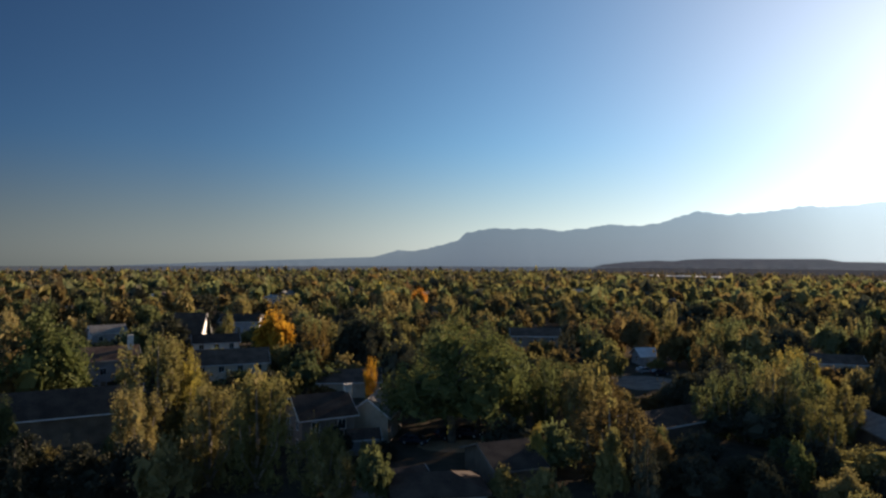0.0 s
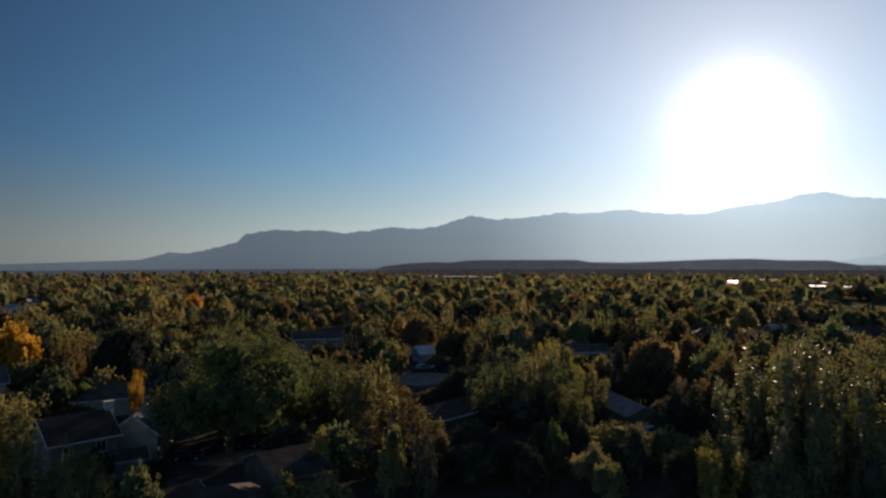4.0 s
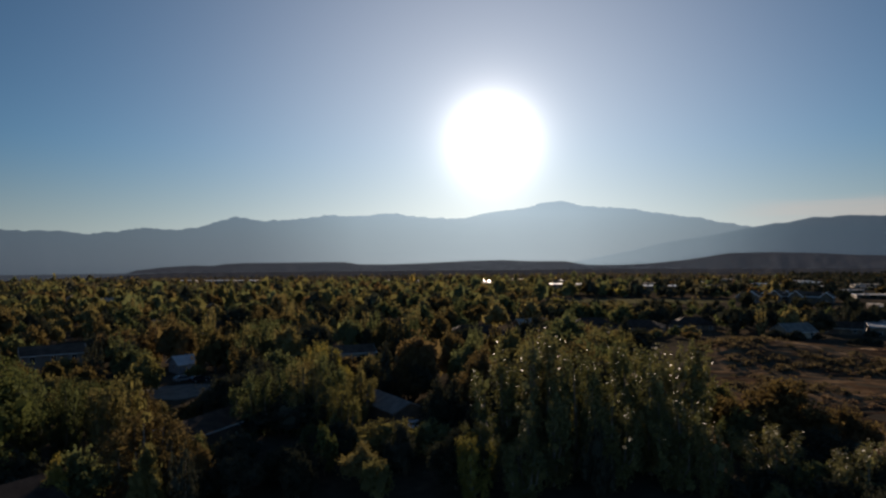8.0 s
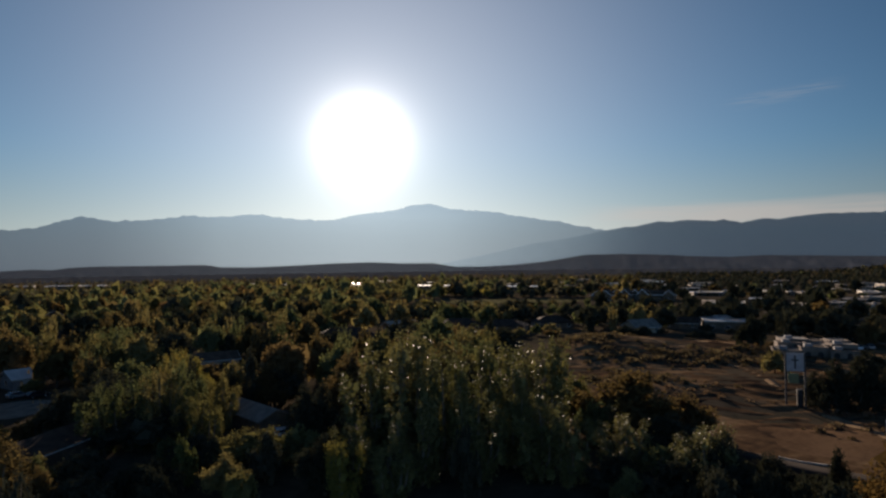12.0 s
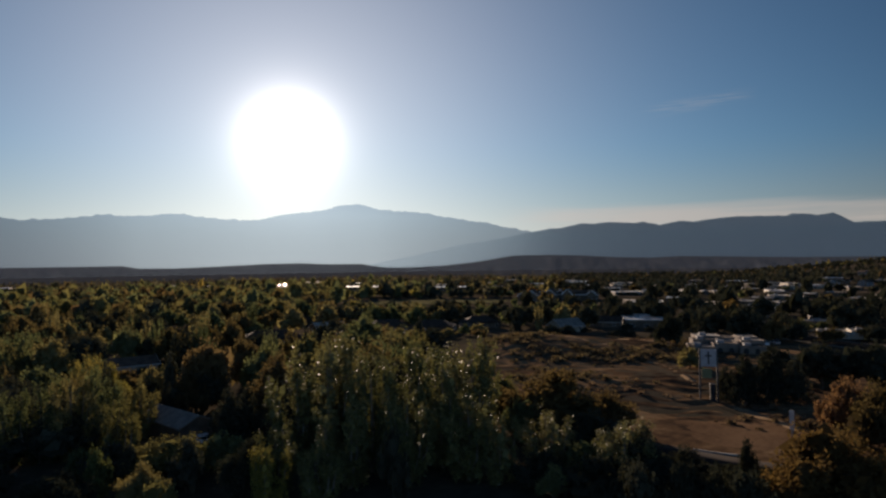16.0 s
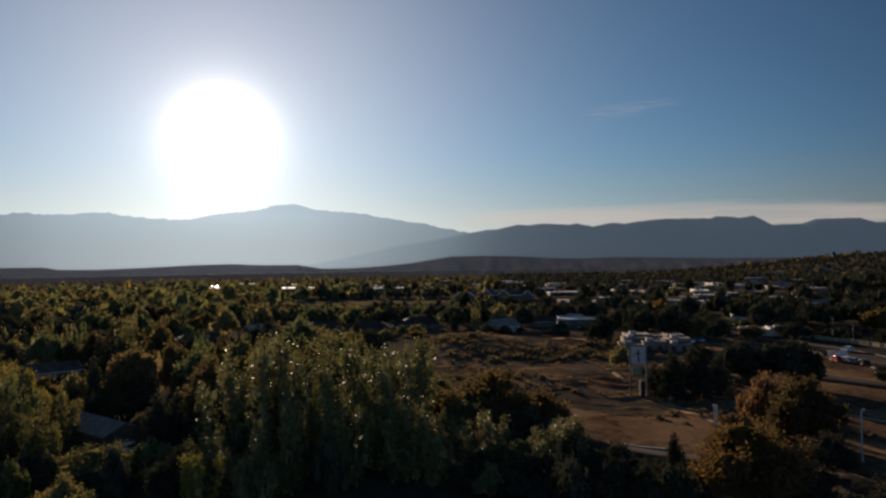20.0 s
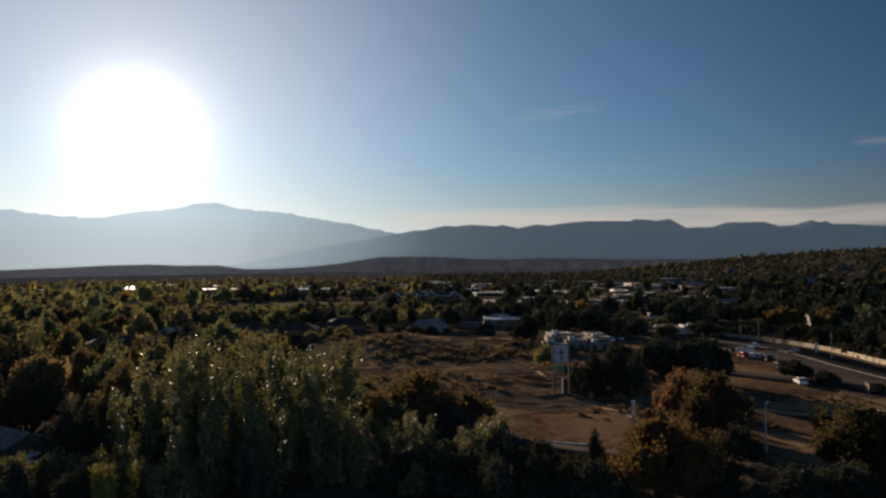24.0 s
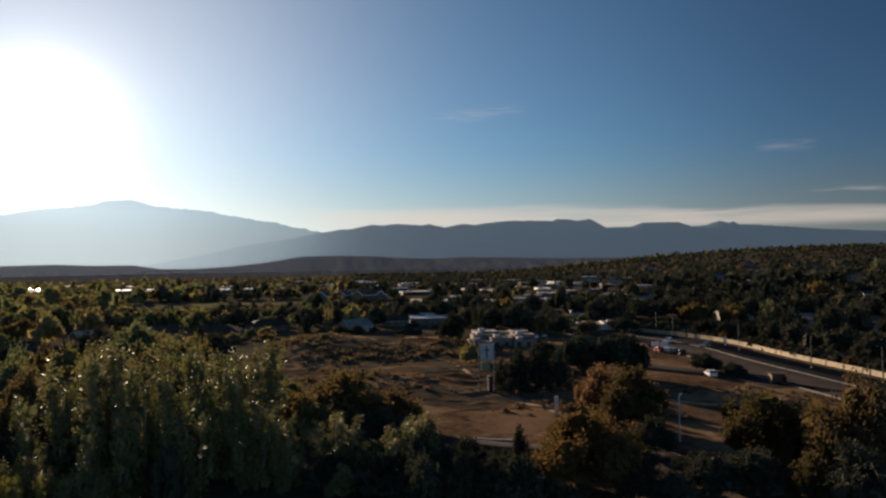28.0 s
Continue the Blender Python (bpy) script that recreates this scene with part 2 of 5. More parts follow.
PALE_BARK = surface("pale_bark", (0.13, 0.105, 0.08), (0.24, 0.20, 0.155), 0.85, 1.5, 9, 0.5)
GROUND = surface("ground_lawn", (0.050, 0.046, 0.034), (0.110, 0.088, 0.064), 1.0, 0.02, 0.5, 0.2, spec=0.0)
DRY = surface("dry_grass", (0.058, 0.040, 0.029), (0.225, 0.150, 0.088), 1.0, 0.06, 0.5, 0.5, spec=0.0, third=(0.125, 0.078, 0.046))
DIRT = surface("bare_dirt", (0.11, 0.068, 0.042), (0.19, 0.12, 0.072), 1.0, 0.08, 1.2, 0.4, spec=0.0)
TRACK = surface("worn_track", (0.22, 0.15, 0.095), (0.34, 0.24, 0.15), 1.0, 0.1, 1.2, 0.4, spec=0.0)
MEADOW = surface("mown_grass", (0.12, 0.115, 0.055), (0.20, 0.18, 0.095), 1.0, 0.05, 0.6, 0.3, spec=0.0)
KERB = surface("weathered_kerb", (0.16, 0.145, 0.125), (0.26, 0.235, 0.20), 0.9, 0.5, 6, 0.2, spec=0.1)
ASPHALT = surface("asphalt", (0.030, 0.026, 0.024), (0.052, 0.044, 0.040), 1.0, 0.15, 8, 0.2, spec=0.02)
CONCRETE = surface("concrete", (0.30, 0.28, 0.25), (0.45, 0.42, 0.37), 0.85, 0.5, 8, 0.2)
WALL_TAN = surface("tan_block", (0.36, 0.28, 0.18), (0.50, 0.40, 0.27), 0.85, 0.6, 7, 0.3)
SIDING = {
    "white": surface("white_siding", (0.62, 0.60, 0.56), (0.76, 0.74, 0.70), 0.6, 0.6, 6, 0.1, wave=6),
    "grey": surface("grey_siding", (0.22, 0.22, 0.23), (0.32, 0.31, 0.31), 0.7, 0.6, 6, 0.1, wave=6),
    "tan": surface("tan_siding", (0.33, 0.26, 0.19), (0.44, 0.35, 0.26), 0.7, 0.6, 6, 0.1, wave=6),
    "brown": surface("brown_siding", (0.10, 0.07, 0.05), (0.17, 0.12, 0.085), 0.75, 0.6, 6, 0.1, wave=6),
    "adobe": surface("adobe_plaster", (0.15, 0.115, 0.092), (0.23, 0.18, 0.145), 0.9, 0.4, 9, 0.3),
    "stucco": surface("stucco", (0.42, 0.33, 0.24), (0.56, 0.45, 0.34), 0.9, 0.4, 9, 0.3),
    "cream": surface("cream_stucco", (0.58, 0.52, 0.43), (0.70, 0.64, 0.54), 0.9, 0.4, 9, 0.3),
}
ROOF = {
    "dark": surface("dark_shingle", (0.042, 0.030, 0.025), (0.082, 0.060, 0.047), 0.9, 0.5, 5, 0.5, spec=0.08, wave=5),
    "brown": surface("brown_shingle", (0.075, 0.050, 0.038), (0.14, 0.098, 0.075), 0.9, 0.5, 5, 0.5, spec=0.08, wave=5),
    "grey": surface("grey_shingle", (0.15, 0.138, 0.125), (0.25, 0.23, 0.205), 0.85, 0.5, 5, 0.4, spec=0.10, wave=5),
    "pale": surface("pale_metal_roof", (0.45, 0.45, 0.45), (0.60, 0.60, 0.59), 0.38, 0.4, 4, 0.1, spec=0.6),
    "worn": surface("worn_shingle", (0.26, 0.24, 0.21), (0.40, 0.37, 0.33), 0.8, 0.6, 5, 0.4, spec=0.2, wave=5),
    "membrane": surface("flat_roof_membrane", (0.42, 0.41, 0.39), (0.60, 0.58, 0.55), 0.55, 0.2, 3, 0.1, spec=0.5),
}
TRIM = surface("white_trim", (0.48, 0.46, 0.43), (0.62, 0.60, 0.56), 0.5, 1, 8, 0.1)
GLASS = surface("window_glass", (0.012, 0.014, 0.018), (0.030, 0.034, 0.040), 0.06, 0.5, 2, 0.02, spec=0.8)
METAL = surface("galvanised_steel", (0.45, 0.45, 0.45), (0.60, 0.60, 0.60), 0.4, 2, 10, 0.05, metal=0.6)
DARK_STEEL = surface("dark_steel", (0.03, 0.03, 0.032), (0.06, 0.06, 0.062), 0.5, 2, 10, 0.05)
SIGN_WHITE = surface("sign_face", (0.29, 0.29, 0.31), (0.37, 0.37, 0.39), 0.5, 1, 6, 0.05)
SIGN_GREEN = surface("sign_board_green", (0.13, 0.14, 0.07), (0.19, 0.20, 0.10), 0.6, 1, 6, 0.05)
BLACK = surface("black_paint", (0.010, 0.010, 0.011), (0.022, 0.022, 0.024), 0.6, 1, 6, 0.05)
WOOD = surface("weathered_wood", (0.14, 0.095, 0.06), (0.26, 0.18, 0.115), 0.85, 2, 14, 0.4)
RUBBER = surface("tyre_rubber", (0.012, 0.012, 0.012), (0.025, 0.025, 0.025), 0.85, 3, 20, 0.2)
CAR = {
    "white": surface("white_car_paint", (0.70, 0.70, 0.70), (0.78, 0.78, 0.78), 0.22, 1, 5, 0.0, spec=0.6),
    "silver": surface("silver_car_paint", (0.38, 0.39, 0.40), (0.46, 0.47, 0.48), 0.25, 1, 5, 0.0, metal=0.5),
    "dark": surface("dark_car_paint", (0.02, 0.022, 0.028), (0.035, 0.037, 0.045), 0.2, 1, 5, 0.0, spec=0.6),
    "red": surface("red_car_paint", (0.20, 0.02, 0.018), (0.26, 0.03, 0.025), 0.22, 1, 5, 0.0, spec=0.6),
}
SCRUB = leaf("scrub_leaf", (0.135, 0.094, 0.064), (0.21, 0.145, 0.095), 0.30, 0.8, 0.0)
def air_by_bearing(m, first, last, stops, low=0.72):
    """Grades the painted haze: more of the sky shows through far land towards the sun and up the slopes; stops are
    (bearing, share of sky).
    """
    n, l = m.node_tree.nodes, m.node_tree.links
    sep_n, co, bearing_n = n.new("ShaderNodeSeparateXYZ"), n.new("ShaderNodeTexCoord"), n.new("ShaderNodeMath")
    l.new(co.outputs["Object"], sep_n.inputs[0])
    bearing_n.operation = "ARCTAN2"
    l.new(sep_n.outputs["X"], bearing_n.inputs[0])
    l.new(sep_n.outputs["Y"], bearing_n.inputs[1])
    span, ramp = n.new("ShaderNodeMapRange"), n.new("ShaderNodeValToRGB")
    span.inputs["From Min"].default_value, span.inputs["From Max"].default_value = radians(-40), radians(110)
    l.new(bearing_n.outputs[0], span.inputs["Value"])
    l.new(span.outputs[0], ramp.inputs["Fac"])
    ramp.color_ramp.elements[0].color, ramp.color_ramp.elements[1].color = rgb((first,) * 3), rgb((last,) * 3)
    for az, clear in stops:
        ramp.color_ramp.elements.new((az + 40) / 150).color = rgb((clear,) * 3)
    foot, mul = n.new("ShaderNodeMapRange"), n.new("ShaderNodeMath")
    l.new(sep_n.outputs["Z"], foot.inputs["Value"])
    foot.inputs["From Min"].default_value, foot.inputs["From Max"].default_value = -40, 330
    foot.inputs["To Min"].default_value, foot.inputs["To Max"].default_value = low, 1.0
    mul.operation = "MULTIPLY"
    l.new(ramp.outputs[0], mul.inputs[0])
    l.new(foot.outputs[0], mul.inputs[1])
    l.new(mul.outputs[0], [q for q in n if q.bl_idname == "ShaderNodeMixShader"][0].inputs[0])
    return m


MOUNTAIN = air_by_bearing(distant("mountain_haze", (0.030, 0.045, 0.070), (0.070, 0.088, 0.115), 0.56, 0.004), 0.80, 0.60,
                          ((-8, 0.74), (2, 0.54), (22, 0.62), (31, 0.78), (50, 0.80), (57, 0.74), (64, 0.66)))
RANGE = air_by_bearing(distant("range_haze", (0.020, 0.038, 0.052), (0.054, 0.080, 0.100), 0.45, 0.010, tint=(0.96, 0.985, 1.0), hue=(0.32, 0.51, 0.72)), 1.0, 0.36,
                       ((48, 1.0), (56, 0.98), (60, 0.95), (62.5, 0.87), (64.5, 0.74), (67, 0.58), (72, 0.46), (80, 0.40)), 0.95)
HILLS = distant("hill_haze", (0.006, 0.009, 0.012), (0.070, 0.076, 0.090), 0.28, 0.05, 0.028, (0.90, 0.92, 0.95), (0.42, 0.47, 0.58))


# ---- helpers for plan and meshes ----
def at(az, d, z=0.0):
    a = radians(az)
    return Vector((d * math.sin(a), d * math.cos(a), z))


def smooth(x, lo, hi):
    u = np.clip((np.asarray(x, float) - lo) / (hi - lo), 0, 1)
    return u * u * (3 - 2 * u)


def land(x, y):
    """The height of the ground: flat near the camera, a low grassy rise, a long slope, table hills far off."""
    x, y = np.asarray(x, float), np.asarray(y, float)
    r, az = np.hypot(x, y), np.degrees(np.arctan2(x, y))
    hx, hy, _ = at(69, 200)
    z = 1.4 * np.exp(-((x - hx) ** 2 + (y - hy) ** 2) / 38 ** 2)
    kx, ky, _ = at(64.8, 216)
    z = z + 2.6 * np.exp(-((x - kx) ** 2 + (y - ky) ** 2) / 27 ** 2)
    rough = smooth(az, 57, 62) * (1 - smooth(az, 79, 84)) * smooth(r, 112, 135) * (1 - smooth(r, 232, 245))
    bumps = np.sin(x * 0.43 + 1.9 * np.sin(y * 0.21)) * np.sin(y * 0.37 + 1.6 * np.sin(x * 0.17)) + 0.6 * np.sin(x * 0.93 + y * 0.71 + 2 * np.sin(y * 0.4))
    z = z + 0.22 * rough * bumps + 1.1 * rough * np.sin(x * 0.071 + 1.2) * np.sin(y * 0.083)
    side = smooth(az, 76, 100) * (1 - smooth(az, 130, 175))
    z = z + side * (38 * smooth(r, 300, 1500) + 6 * smooth(az, 94, 108) * smooth(r, 600, 1500)) * (1 - smooth(r, 1500, 2400))
    z = z - 26 * smooth(r, 1150, 1800) * (1 - smooth(az, 5, 16)) - 70 * smooth(r, 2300, 3000)
    return z


def land_at(p):
    return float(land(p.x, p.y))


def mesh_of(name, verts, faces, mat=None, smooth_faces=False):
    me = bpy.data.meshes.new(name)
    verts, faces = np.asarray(verts, np.float32), np.asarray(faces, np.int32)
    k = faces.shape[1]
    me.vertices.add(len(verts))
    me.vertices.foreach_set("co", verts.ravel())
    me.loops.add(faces.size)
    me.loops.foreach_set("vertex_index", faces.ravel())
    me.polygons.add(len(faces))
    me.polygons.foreach_set("loop_start", np.arange(0, faces.size, k, dtype=np.int32))
    me.update(calc_edges=True)
    if smooth_faces:
        me.polygons.foreach_set("use_smooth", np.ones(len(faces), bool))
    me.materials.append(mat)
    return me


def part(name, data, mat, parent, label=""):
    """Links a bmesh or a mesh as one object under a thing or a part."""
    if isinstance(data, bmesh.types.BMesh):
        me = bpy.data.meshes.new(name)
        bmesh.ops.recalc_face_normals(data, faces=data.faces)
        data.to_mesh(me)
        data.free()
        me.materials.append(mat)
    else:
        me = data
    ob = new(name, me)
    ob.parent = parent
    if label:
        ob["label"] = label
    return ob


def thing(name, p, rz, label, category, group="", kind="", scale=(1, 1, 1)):
    ob = new(name)
    ob.empty_display_size = 0.3
    ob.matrix_world = Matrix.LocRotScale(p, Euler((0, 0, radians(rz))), scale)
    return tagged(ob, label, category, group, kind)


def setting(name, me, label, category):
    return tagged(new(name, me), label, category, kind="structure")


def box(bm, x0, x1, y0, y1, z0, z1, bevel=0.0):
    vs = [bm.verts.new(v) for v in ((x0, y0, z0), (x1, y0, z0), (x1, y1, z0), (x0, y1, z0),
                                    (x0, y0, z1), (x1, y0, z1), (x1, y1, z1), (x0, y1, z1))]
    fs = [bm.faces.new([vs[i] for i in q]) for q in ((0, 3, 2, 1), (4, 5, 6, 7), (0, 1, 5, 4), (1, 2, 6, 5), (2, 3, 7, 6), (3, 0, 4, 7))]
    if bevel:
        es = list({e for f in fs for e in f.edges})
        bmesh.ops.bevel(bm, geom=es, offset=bevel, segments=1, affect="EDGES")
    return bm


def prism(bm, outline, axis, lo, hi):
    """A solid from a closed outline in the (y, z) or (x, z) plane, drawn out along the other axis."""
    def place(u, v, w):
        return (w, u, v) if axis == "x" else (u, w, v)
    a = [bm.verts.new(place(u, v, lo)) for u, v in outline]
    b = [bm.verts.new(place(u, v, hi)) for u, v in outline]
    n = len(outline)
    bm.faces.new(a[::-1])
    bm.faces.new(b)
    for i in range(n):
        bm.faces.new((a[i], a[(i + 1) % n], b[(i + 1) % n], b[i]))
    return bm


def tube(bm, p0, p1, r0, r1, sides=6):
    p0, p1 = Vector(p0), Vector(p1)
    q = (p1 - p0).to_track_quat("Z", "Y")
    rings = []
    for p, r in ((p0, r0), (p1, r1)):
        rings.append([bm.verts.new(p + q @ Vector((r * math.cos(2 * math.pi * i / sides), r * math.sin(2 * math.pi * i / sides), 0))) for i in range(sides)])
    for i in range(sides):
        j = (i + 1) % sides
        bm.faces.new((rings[0][i], rings[0][j], rings[1][j], rings[1][i]))
    bm.faces.new(rings[0][::-1])
    bm.faces.new(rings[1])
    return bm


# ---- ground: one sheet to the horizon ----
def polar_sheet(name, azs, rs, mat, lift=0.0, height=land, smooth_faces=True):
    a, r = np.meshgrid(np.radians(azs), rs, indexing="ij")
    x, y = r * np.sin(a), r * np.cos(a)
    v = np.stack([x, y, height(x, y) + lift], -1).reshape(-1, 3)
    na, nr = a.shape
    i = np.arange(na * nr).reshape(na, nr)
    f = np.stack([i[:-1, :-1], i[:-1, 1:], i[1:, 1:], i[1:, :-1]], -1).reshape(-1, 4)
    return mesh_of(name, v, f, mat, smooth_faces)


ground_rs = np.concatenate([[0.01], np.geomspace(8, 4900, 120)])
setting("ground", polar_sheet("ground", np.linspace(-180, 180, 241), ground_rs, GROUND),
        "dark lawns, yards and scrub on a broad valley floor", "ground")


# ---- mountains ----
def smooth_noise(u, v, seed, octaves=5):
    total, amp, s = np.zeros_like(u), 1.0, 0.0
    for o in range(octaves):
        f = 2.0 ** o
        vals = np.array([noise.noise((p * f + seed * 7.3, q * f, seed * 3.1 + o)) for p, q in zip(u.ravel(), v.ravel())]).reshape(u.shape)
        total, s, amp = total + amp * vals, s + amp, amp * 0.55
    return total / s


def skyline(a, azs, els, rough, seed):
    el = np.interp(a, azs, els)
    jag = smooth_noise(a * 0.9, a * 0, seed, 5) + 0.7 * smooth_noise(a * 3.1, a * 0 + 4.0, seed, 3)
    return el + rough * jag * np.clip(el, 0.1, 1)


def mountain(name, azs, els, ridge, foot, back, mat, label, rough, step, seed, base=-70.0, power=1.35, cut=0.40, behind=None):
    """A range: its skyline at the distance ridge, slopes with gullies down to foot and back; past a bearing it may run on behind another."""
    a = np.arange(azs[0], azs[-1] + 0.01, step)
    el = skyline(a, azs, els, rough, seed)
    if behind:
        el = np.where(a > behind[0], skyline(a, *behind[1:]) - 0.015, el)
    top = EYE[2] + ridge * np.tan(np.radians(el))
    s = np.concatenate([np.linspace(0, 1, 22), np.linspace(1.12, 2, 7)])
    A, S = np.meshgrid(a, s, indexing="ij")
    R = np.where(S <= 1, foot + (ridge - foot) * S, ridge + (back - ridge) * (S - 1))
    gully = smooth_noise(A * 0.55 + 0.6 * S, S * 1.3, seed + 1, 4)
    shape = np.where(S <= 1, S ** power, np.maximum(0, 1 - (S - 1)) ** 1.2)
    H = base + (top[:, None] - base) * shape
    H = H + gully * (top[:, None] - base) * cut * np.sin(np.pi * np.clip(S, 0, 1)) * (S < 1)
    limit = EYE[2] + (top[:, None] - EYE[2]) * R / ridge
    H = np.where(S < 1, np.minimum(H, limit - 1), H)
    rad = np.radians(A)
    v = np.stack([R * np.sin(rad), R * np.cos(rad), H], -1).reshape(-1, 3)
    na, ns = A.shape
    i = np.arange(na * ns).reshape(na, ns)
    f = np.stack([i[:-1, :-1], i[:-1, 1:], i[1:, 1:], i[1:, :-1]], -1).reshape(-1, 4)
    return setting(name, mesh_of(name, v, f, mat, False), label, "mountain")


RANGE_AZ = (49, 51, 52.6, 54, 57.1, 61.1, 63.7, 64.5, 65.1, 66, 66.9, 67.8, 68.8, 70.1, 71, 72.1, 72.8, 74.1, 75.6, 76.7, 78.4, 80, 81.6, 83.4, 83.8, 84.7, 85.6, 86.5, 87.1, 87.8,
            89.8, 90.8, 92, 93.6, 94.6, 95.7, 96.3, 96.7, 97.4, 97.7, 98.1, 99.3, 101.4, 103.3, 105.5, 108, 116, 135)
RANGE_EL = (-0.2, 0.2, 0.50, 0.76, 1.48, 2.05, 2.58, 2.70, 2.82, 2.82, 3.03, 3.19, 3.15, 3.25, 3.19, 3.09, 3.20, 2.88, 3.18, 3.06, 3.28, 3.37, 3.34, 3.27, 3.42, 3.37, 3.23, 3.37, 3.05, 2.60,
            2.60, 2.93, 2.93, 2.89, 2.49, 2.56, 2.77, 2.87, 2.68, 2.79, 2.55, 2.48, 2.27, 2.05, 1.88, 1.68, 1.3, 0.0)
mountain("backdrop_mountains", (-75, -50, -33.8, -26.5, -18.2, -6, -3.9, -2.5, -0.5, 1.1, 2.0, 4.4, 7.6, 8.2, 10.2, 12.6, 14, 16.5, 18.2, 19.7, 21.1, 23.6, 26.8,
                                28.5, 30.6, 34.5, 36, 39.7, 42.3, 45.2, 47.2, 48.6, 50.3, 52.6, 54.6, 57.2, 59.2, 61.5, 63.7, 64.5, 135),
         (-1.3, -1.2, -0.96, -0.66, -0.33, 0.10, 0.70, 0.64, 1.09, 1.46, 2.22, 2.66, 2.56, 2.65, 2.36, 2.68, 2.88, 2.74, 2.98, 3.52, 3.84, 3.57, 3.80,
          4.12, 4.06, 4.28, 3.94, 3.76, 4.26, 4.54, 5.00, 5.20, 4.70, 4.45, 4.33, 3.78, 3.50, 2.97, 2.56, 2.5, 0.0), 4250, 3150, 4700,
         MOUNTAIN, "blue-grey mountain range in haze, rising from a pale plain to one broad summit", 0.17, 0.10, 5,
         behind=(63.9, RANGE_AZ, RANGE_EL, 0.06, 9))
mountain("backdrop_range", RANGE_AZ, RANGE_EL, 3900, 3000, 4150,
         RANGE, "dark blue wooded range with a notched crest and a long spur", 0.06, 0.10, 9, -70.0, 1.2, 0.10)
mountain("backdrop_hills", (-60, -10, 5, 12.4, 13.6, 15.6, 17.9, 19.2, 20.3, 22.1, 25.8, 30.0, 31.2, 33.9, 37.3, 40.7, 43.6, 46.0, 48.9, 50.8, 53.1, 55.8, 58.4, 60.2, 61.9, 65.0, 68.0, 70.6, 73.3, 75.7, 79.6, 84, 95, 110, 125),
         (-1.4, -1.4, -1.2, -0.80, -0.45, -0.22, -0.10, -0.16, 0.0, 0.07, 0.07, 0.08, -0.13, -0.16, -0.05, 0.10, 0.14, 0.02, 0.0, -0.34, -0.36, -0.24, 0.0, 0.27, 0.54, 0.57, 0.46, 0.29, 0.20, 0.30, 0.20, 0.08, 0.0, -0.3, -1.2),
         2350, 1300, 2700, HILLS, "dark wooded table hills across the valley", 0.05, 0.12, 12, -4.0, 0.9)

# ---- dry hillside, road and lots ----

def strip(name, line, lo, hi, mat, lift):
    """A flat band along a line in plan, from lo to hi metres to the camera's side of it."""
    v, f = [], []
    for k, p in enumerate(line):
        a, b = line[max(k - 1, 0)], line[min(k + 1, len(line) - 1)]
        d = (b - a).normalized()
        n = Vector((-d.y, d.x, 0))
        if n.dot(-p) < 0:
            n = -n
        for w in (lo, hi):
            q = p + n * w
            v.append((q.x, q.y, float(land(q.x, q.y)) + lift))
            v.append((q.x, q.y, float(land(q.x, q.y)) - 0.6))
        if k:
            i = 4 * k
            f += [(i - 4, i - 2, i + 2, i), (i - 4, i, i + 1, i - 3), (i - 2, i - 1, i + 3, i + 2)]
    return mesh_of(name, v, f, mat)


def curve_line(points, step=4.0):
    """Points given as (azimuth, distance), joined by a smooth curve."""
    ps = [at(a, d) for a, d in points]
    ps = [2 * ps[0] - ps[1]] + ps + [2 * ps[-1] - ps[-2]]
    out = []
    for i in range(1, len(ps) - 2):
        p0, p1, p2, p3 = ps[i - 1:i + 3]
        n = max(2, int((p2 - p1).length / step))
        for k in range(n):
            t = k / n
            out.append(0.5 * (2 * p1 + (p2 - p0) * t + (2 * p0 - 5 * p1 + 4 * p2 - p3) * t * t + (3 * p1 - p0 - 3 * p2 + p3) * t ** 3))
    return out + [ps[-2]]


field = polar_sheet("field", np.linspace(60, 110, 200), np.geomspace(101, 238, 120), DRY, 0.05)
setting("dry_field", field, "open slope of dry brown grass with darker scrub", "field")
def patch(name, az, d, across, along, mat, label, category, lift=0.09):
    """A patch of ground with a ragged oval edge."""
    c, u = at(az, d), way(az)
    rings, n = [0.0, 0.35, 0.7, 1.0], 40
    v, f = [], []
    for k, q in enumerate(rings):
        for i in range(n):
            a = 2 * math.pi * i / n
            e = 1 + 0.22 * noise.noise((math.cos(a) * 1.6, math.sin(a) * 1.6, d)) + 0.10 * noise.noise((math.cos(a) * 5, math.sin(a) * 5, az))
            x, y = across * q * e * math.cos(a), along * q * e * math.sin(a)
            px, py = c.x + u.y * x + u.x * y, c.y - u.x * x + u.y * y
            v.append((px, py, float(land(px, py)) + (lift if q < 1 else 0.02)))
            if k:
                f.append(((k - 1) * n + i, (k - 1) * n + (i + 1) % n, k * n + (i + 1) % n, k * n + i))
    return setting(name, mesh_of(name, v, f, mat), label, category)


patch("bare_lot", 80.0, 117, 9.5, 11, DIRT, "flat patch of bare brown dirt below the slope", "dirt")
patch("far_meadow", 55.0, 476, 52, 30, MEADOW, "pale mown field far across the valley", "field", 0.15)
patch("far_lot", 79.5, 395, 26, 40, ASPHALT, "asphalt lots between far buildings", "parking lot", 0.15)
patch("driveway", 1.4, 99.5, 7, 3.2, TRACK, "worn pale driveway strewn with leaves under a large tree", "driveway")
patch("yard", 17.0, 158, 8, 9, KERB, "pale concrete yard and drive before a house", "yard")
patch("front_drive", -7.4, 79, 3.6, 3.0, KERB, "pale concrete drive in deep shade", "driveway")
